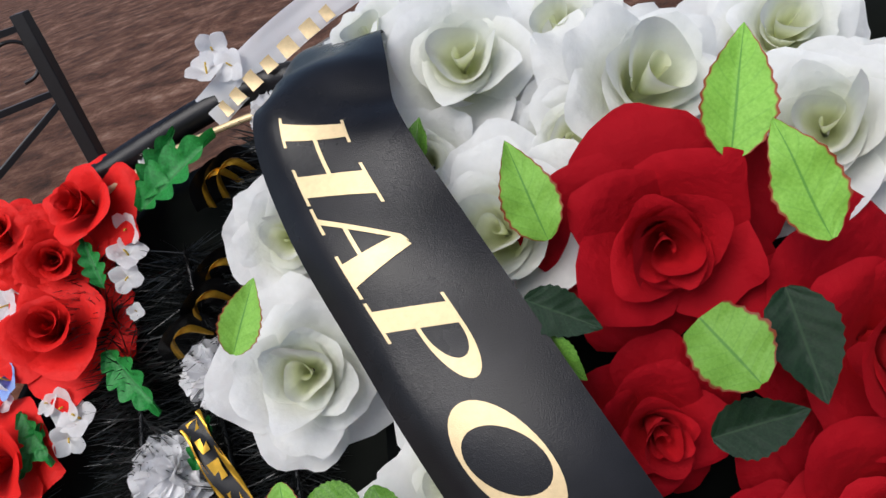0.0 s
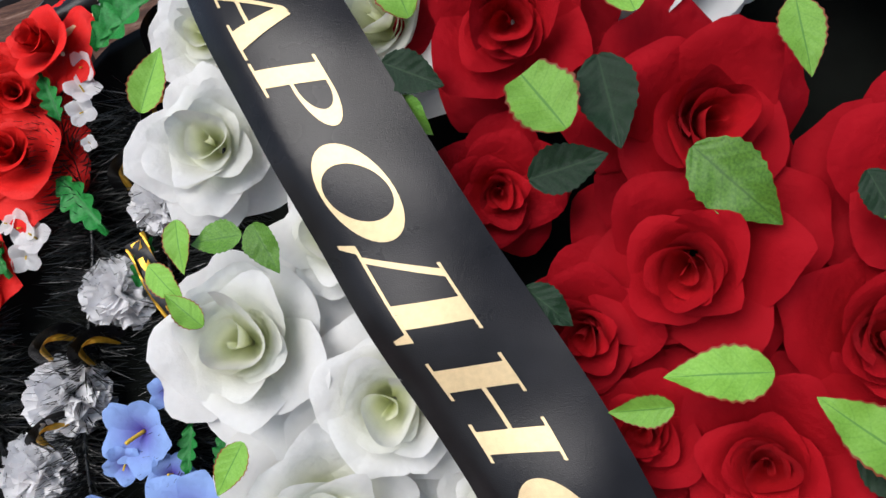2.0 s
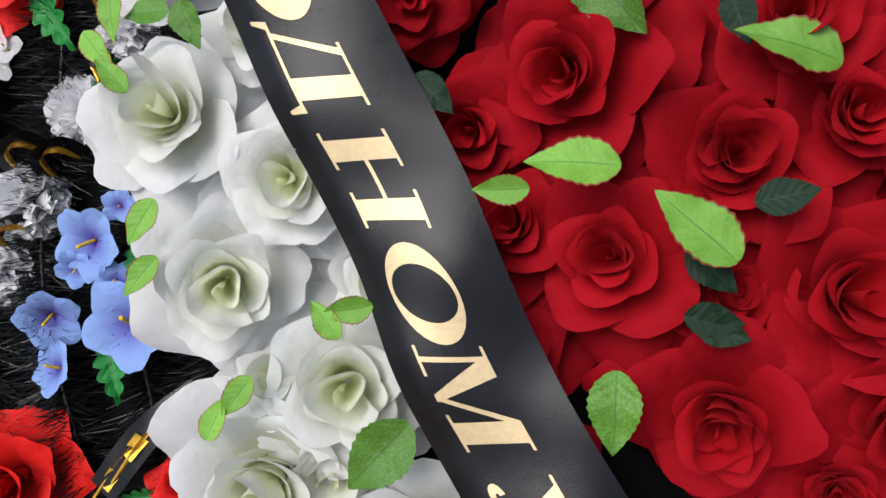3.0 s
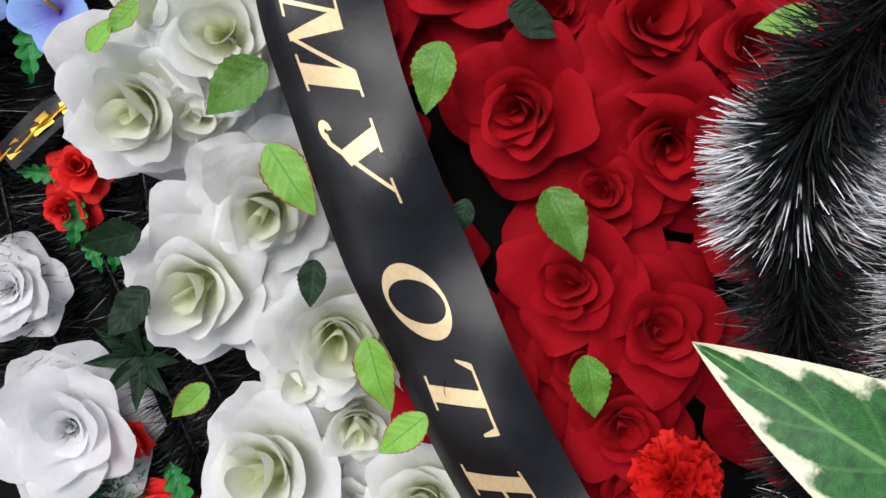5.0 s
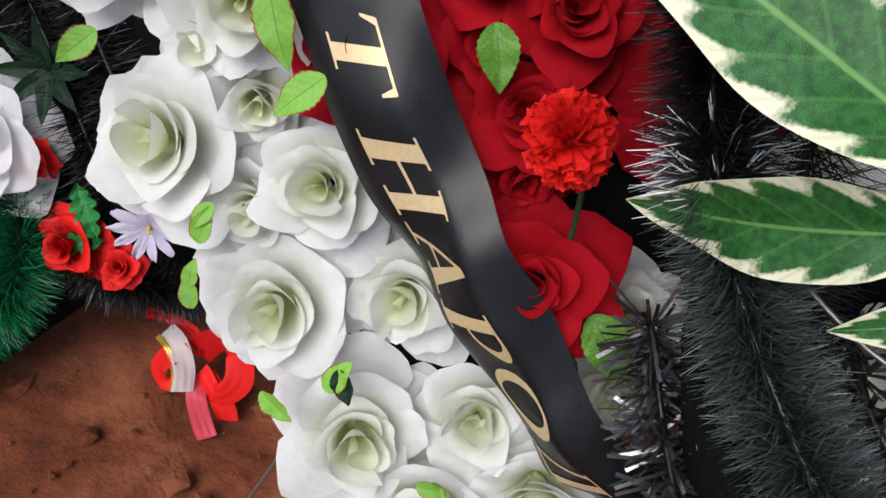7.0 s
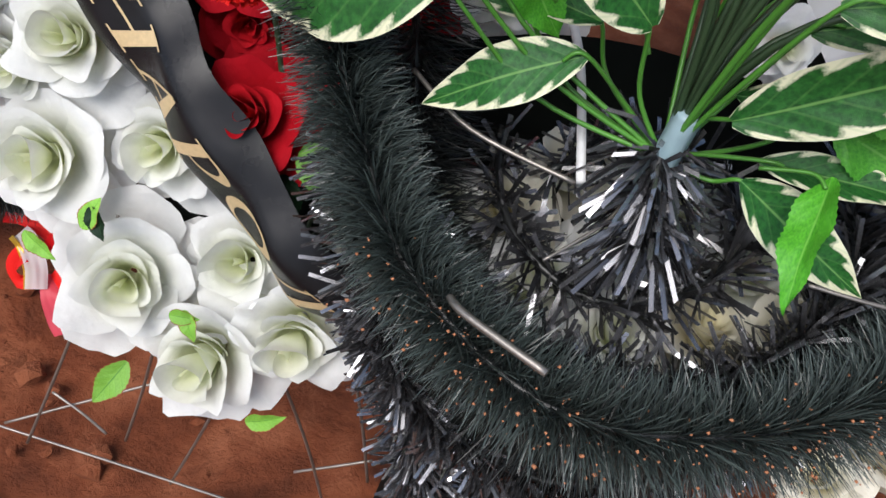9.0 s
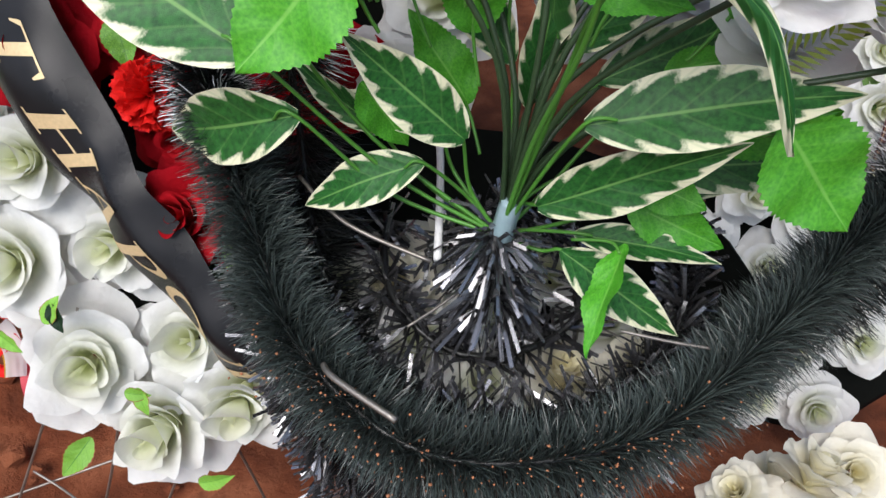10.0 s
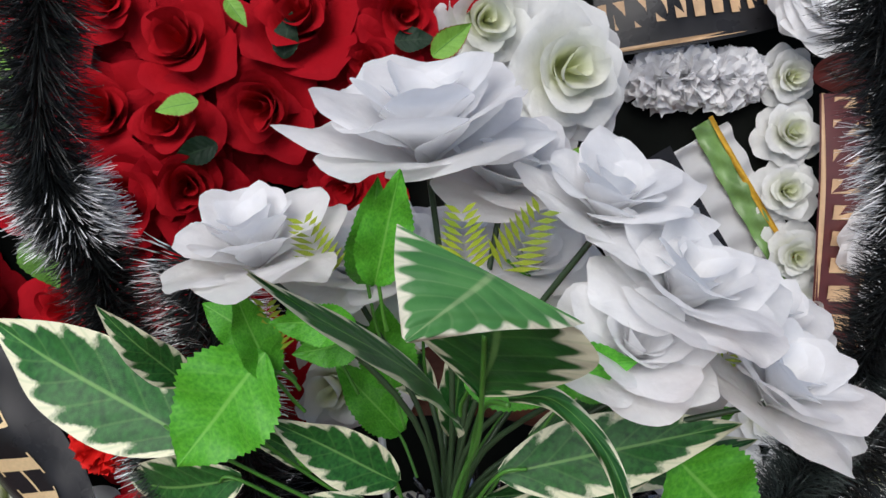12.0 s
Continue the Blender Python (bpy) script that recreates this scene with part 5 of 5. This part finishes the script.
# ---- red bow lying on the soil ----
bow = thing("red_bow", pose(0.0, 0.085, 0.0), "crumpled red satin bow with a white and gold band", "bow")
PINK = petal_cloth("pale_red_satin", (0.55, 0.05, 0.07), (0.62, 0.07, 0.10), 0.4, 0.2)
for pts, half, mat, face in [([(-0.085, 0.055, 0.075), (-0.05, 0.05, 0.088), (-0.01, 0.04, 0.082), (0.01, 0.02, 0.07)], 0.008, BRIGHT_RED, (0.2, -0.5, 0.8)), ([(0.005, 0.02, 0.07), (0.03, 0.03, 0.10), (0.06, 0.02, 0.10), (0.07, -0.005, 0.07), (0.045, -0.02, 0.045), (0.012, 0.0, 0.055)], 0.019, BRIGHT_RED, (0.1, -0.9, 0.3)),
                             ([(0.0, 0.02, 0.07), (-0.02, 0.0, 0.088), (-0.035, -0.015, 0.07), (-0.025, -0.02, 0.05), (0.0, 0.0, 0.05)], 0.016, BRIGHT_RED, (-0.5, -0.6, 0.5)), ([(-0.045, 0.03, 0.085), (-0.02, 0.012, 0.096), (0.0, -0.012, 0.078), (0.002, -0.03, 0.05)], 0.014, SNOW, (0.5, -0.5, 0.7)),
                             ([(-0.05, 0.018, 0.088), (-0.028, 0.002, 0.094), (-0.012, -0.018, 0.076), (-0.01, -0.034, 0.05)], 0.0035, GOLD_FOIL, (0.5, -0.5, 0.7)), ([(0.01, 0.0, 0.05), (0.02, -0.03, 0.04), (0.035, -0.05, 0.012), (0.045, -0.06, 0.0)], 0.013, PINK, (0.4, -0.7, 0.5)), ([(0.02, 0.0, 0.05), (0.05, -0.02, 0.035), (0.06, -0.03, 0.002)], 0.016, BRIGHT_RED, (0.0, -0.8, 0.6))]:
    part("loop", strip("loop", pts, half, mat, face, 6, 6), bow)

# ---- the wreaths behind, on the other side ----
back = thing("back_wreath", LEAN_BACK @ pose(0, 0, -0.42), "black wreath with white roses, gauze frill and a maroon ribbon", "wreath")
BACK_OUT = [(0.55, 0.55), (0.62, 0.2), (0.66, -0.1), (0.72, -0.35), (0.85, -0.58), (1.05, -0.6), (1.25, -0.4), (1.4, 0.0), (1.42, 0.4), (1.3, 0.62), (1.0, 0.72), (0.75, 0.68)]
part("backing", plate("backing", BACK_OUT, -0.07, -0.03, BLACK_NET, 1.0, 0.1), back, label="black cloth backing")
for u, v, s in [(0.755, 0.245, 0.10), (0.80, 0.25, 0.10), (0.845, 0.245, 0.10), (0.88, 0.25, 0.08)]:
    round_flower(back, "pompon", GAUZE_PETALS, pose(u, v, 0, 0, 0, rr.uniform(0, 360)), s / 2, 40, "fluffy white gauze pompon")
for u, v, s in [(0.945, 0.166, 0.09), (0.944, 0.084, 0.09), (0.96, -0.007, 0.092), (0.971, -0.085, 0.09), (0.98, -0.17, 0.09), (0.94, 0.25, 0.08), (1.10, 0.10, 0.09), (1.11, 0.0, 0.09), (1.10, 0.2, 0.09), (0.74, -0.20, 0.10), (0.83, -0.22, 0.10), (0.92, -0.24, 0.10), (1.02, -0.25, 0.10), (1.12, -0.22, 0.10), (0.78, -0.31, 0.10), (0.88, -0.33, 0.10), (0.98, -0.34, 0.10), (1.08, -0.32, 0.10), (0.84, -0.42, 0.10), (0.94, -0.44, 0.10), (1.04, -0.42, 0.10), (0.70, -0.12, 0.09), (1.12, -0.1, 0.10), (0.90, -0.52, 0.10), (1.0, -0.53, 0.1)]:
    rose_at(rr.choice(WHITE_KINDS), back, pose(u, v, 0.0, rr.uniform(-12, 12), rr.uniform(-12, 12), rr.uniform(0, 360)), s * 1.05, "small white rose with a yellow heart")
for u, v, s in [(0.97, 0.32, 0.13), (0.93, 0.36, 0.12), (1.05, 0.02, 0.11), (1.06, -0.09, 0.10)]:
    rose_at(rr.choice(SNOW_KINDS), back, pose(u, v, 0.05, 20, rr.uniform(-12, 12), rr.uniform(0, 360)), s, "large pure white cloth flower", "bloom")
GAUZE = [(0.72, 0.13, 0.0), (0.78, 0.03, 0.005), (0.85, -0.08, 0.0), (0.90, -0.16, 0)]
part("frill", strip("frill", [(p[0] - 0.01, p[1] - 0.04, -0.01) for p in GAUZE], 0.07, SNOW, nu=8, steps=40, gather=0.006), back, label="white gathered gauze")
part("frill", strip("frill", [(p[0] + 0.10, p[1] + 0.03, -0.008) for p in GAUZE], 0.05, SNOW, nu=8, steps=40, gather=0.006), back, label="white gathered gauze")
SATIN_GREEN = plain("green_satin_with_gold", (0.16, 0.30, 0.08), 0.4, 0.5, 30.0)
for du, dv in ((-0.02, -0.03), (0.10, 0.05)):
    pts = [(p[0] + du, p[1] + dv, 0.005) for p in GAUZE]
    g = part("green_band", strip("green_band", pts, 0.016, SATIN_GREEN, steps=24, gather=0.003), back, label="pale green satin band")
    part("gold_edge", strip("gold_edge", [(p[0] + 0.012, p[1] + 0.010, 0.009) for p in pts], 0.004, GOLD_FOIL, nu=2), g)
part("black_band", strip("black_band", [(p[0] + 0.035, p[1] + 0.005, 0.012) for p in GAUZE], 0.023, SATIN), back, label="plain black satin ribbon")
wide = [(0.66, 0.31, 0.03), (0.76, 0.325, 0.045), (0.86, 0.345, 0.04), (0.94, 0.37, 0.02)]
w = part("wide_band", strip("wide_band", wide, 0.045, SATIN), back, label="wide black ribbon with tan print")
bars(w, [(p[0], p[1] + 0.01, p[2]) for p in wide], 0.022, TAN, 12)
part("gold_edge", strip("gold_edge", [(p[0], p[1] - 0.038, p[2] + 0.0015) for p in wide], 0.003, TAN, nu=2), w)
fall = [(1.005, 0.22, 0.05), (1.008, 0.10, 0.055), (1.008, -0.02, 0.05), (1.008, -0.15, 0.04), (1.01, -0.26, 0.02)]
w = part("maroon_band", strip("maroon_band", fall, 0.036, MAROON), back, label="maroon ribbon with tan print")
bars(w, fall, 0.02, TAN, 13, 0.55)
for s in (-1, 1):
    part("tan_edge", strip("tan_edge", [(p[0] + s * 0.031, p[1], p[2] + 0.0015) for p in fall], 0.003, TAN, nu=2), w)
for s in (-1, 1):
    part("bow_loop", strip("bow_loop", [(1.005, 0.235, 0.06), (1.005 + s * 0.02, 0.255, 0.085), (1.005 + s * 0.04, 0.245, 0.07), (1.006, 0.23, 0.055)], 0.016, MAROON, (0, -0.5, 0.85)), back, label="maroon bow loop")
for x, y, z, s in [(1.10, 0.01, 0.22, 0.11), (1.02, -0.02, 0.20, 0.10), (1.17, 0.05, 0.20, 0.11), (1.08, 0.03, 0.14, 0.11)]:
    m = back.matrix_basis.inverted() @ pose(x, y, z, 35, 0, rr.uniform(0, 360))
    rose_at(CREAM_KINDS[0], back, m, s, "cream-yellow rose low on the wreath")

# ---- iron fence ----
fence = thing("iron_fence", pose(-1.065, 1.927, 0), "black painted iron grave fence with flat bars", "fence")


def bar(name, a, b, half, mat=IRON):
    a, b = Vector(a), Vector(b)
    bm = bmesh.new()
    bmesh.ops.create_cube(bm, size=1.0)
    bmesh.ops.bevel(bm, geom=bm.edges[:], offset=0.06, segments=1, affect="EDGES")
    d = (b - a)
    m = d.to_track_quat("Z", "Y").to_matrix().to_4x4()
    m.translation = (a + b) / 2
    bmesh.ops.transform(bm, matrix=m @ Matrix.Diagonal((half * 2, half * 2, d.length, 1)), verts=bm.verts)
    me = bpy.data.meshes.new(name)
    bm.to_mesh(me)
    bm.free()
    me.materials.append(mat)
    return me


ALONG = Vector((-0.12, -0.075, 0)).normalized()
part("post", bar("post", (0, 0, -0.05), (0, 0, 1.225), 0.019), fence)
part("post", bar("post", ALONG * 1.2 + Vector((0, 0, -0.05)), ALONG * 1.2 + Vector((0, 0, 1.225)), 0.019), fence)
for z0, z1 in ((1.195, 1.195), (1.03, 1.03), (1.0, 0.42), (0.42, 0.42)):
    part("rail", bar("rail", ALONG * 0.02 + Vector((0, 0, z0)), ALONG * 1.18 + Vector((0, 0, z1)), 0.008), fence)
part("scroll", tube("scroll", [ALONG * (0.06 + 0.05 * math.cos(k * 0.6)) + Vector((0, 0, 1.125 + 0.05 * math.sin(k * 0.6))) for k in range(9)], 0.005, IRON), fence, label="curled iron ornament")
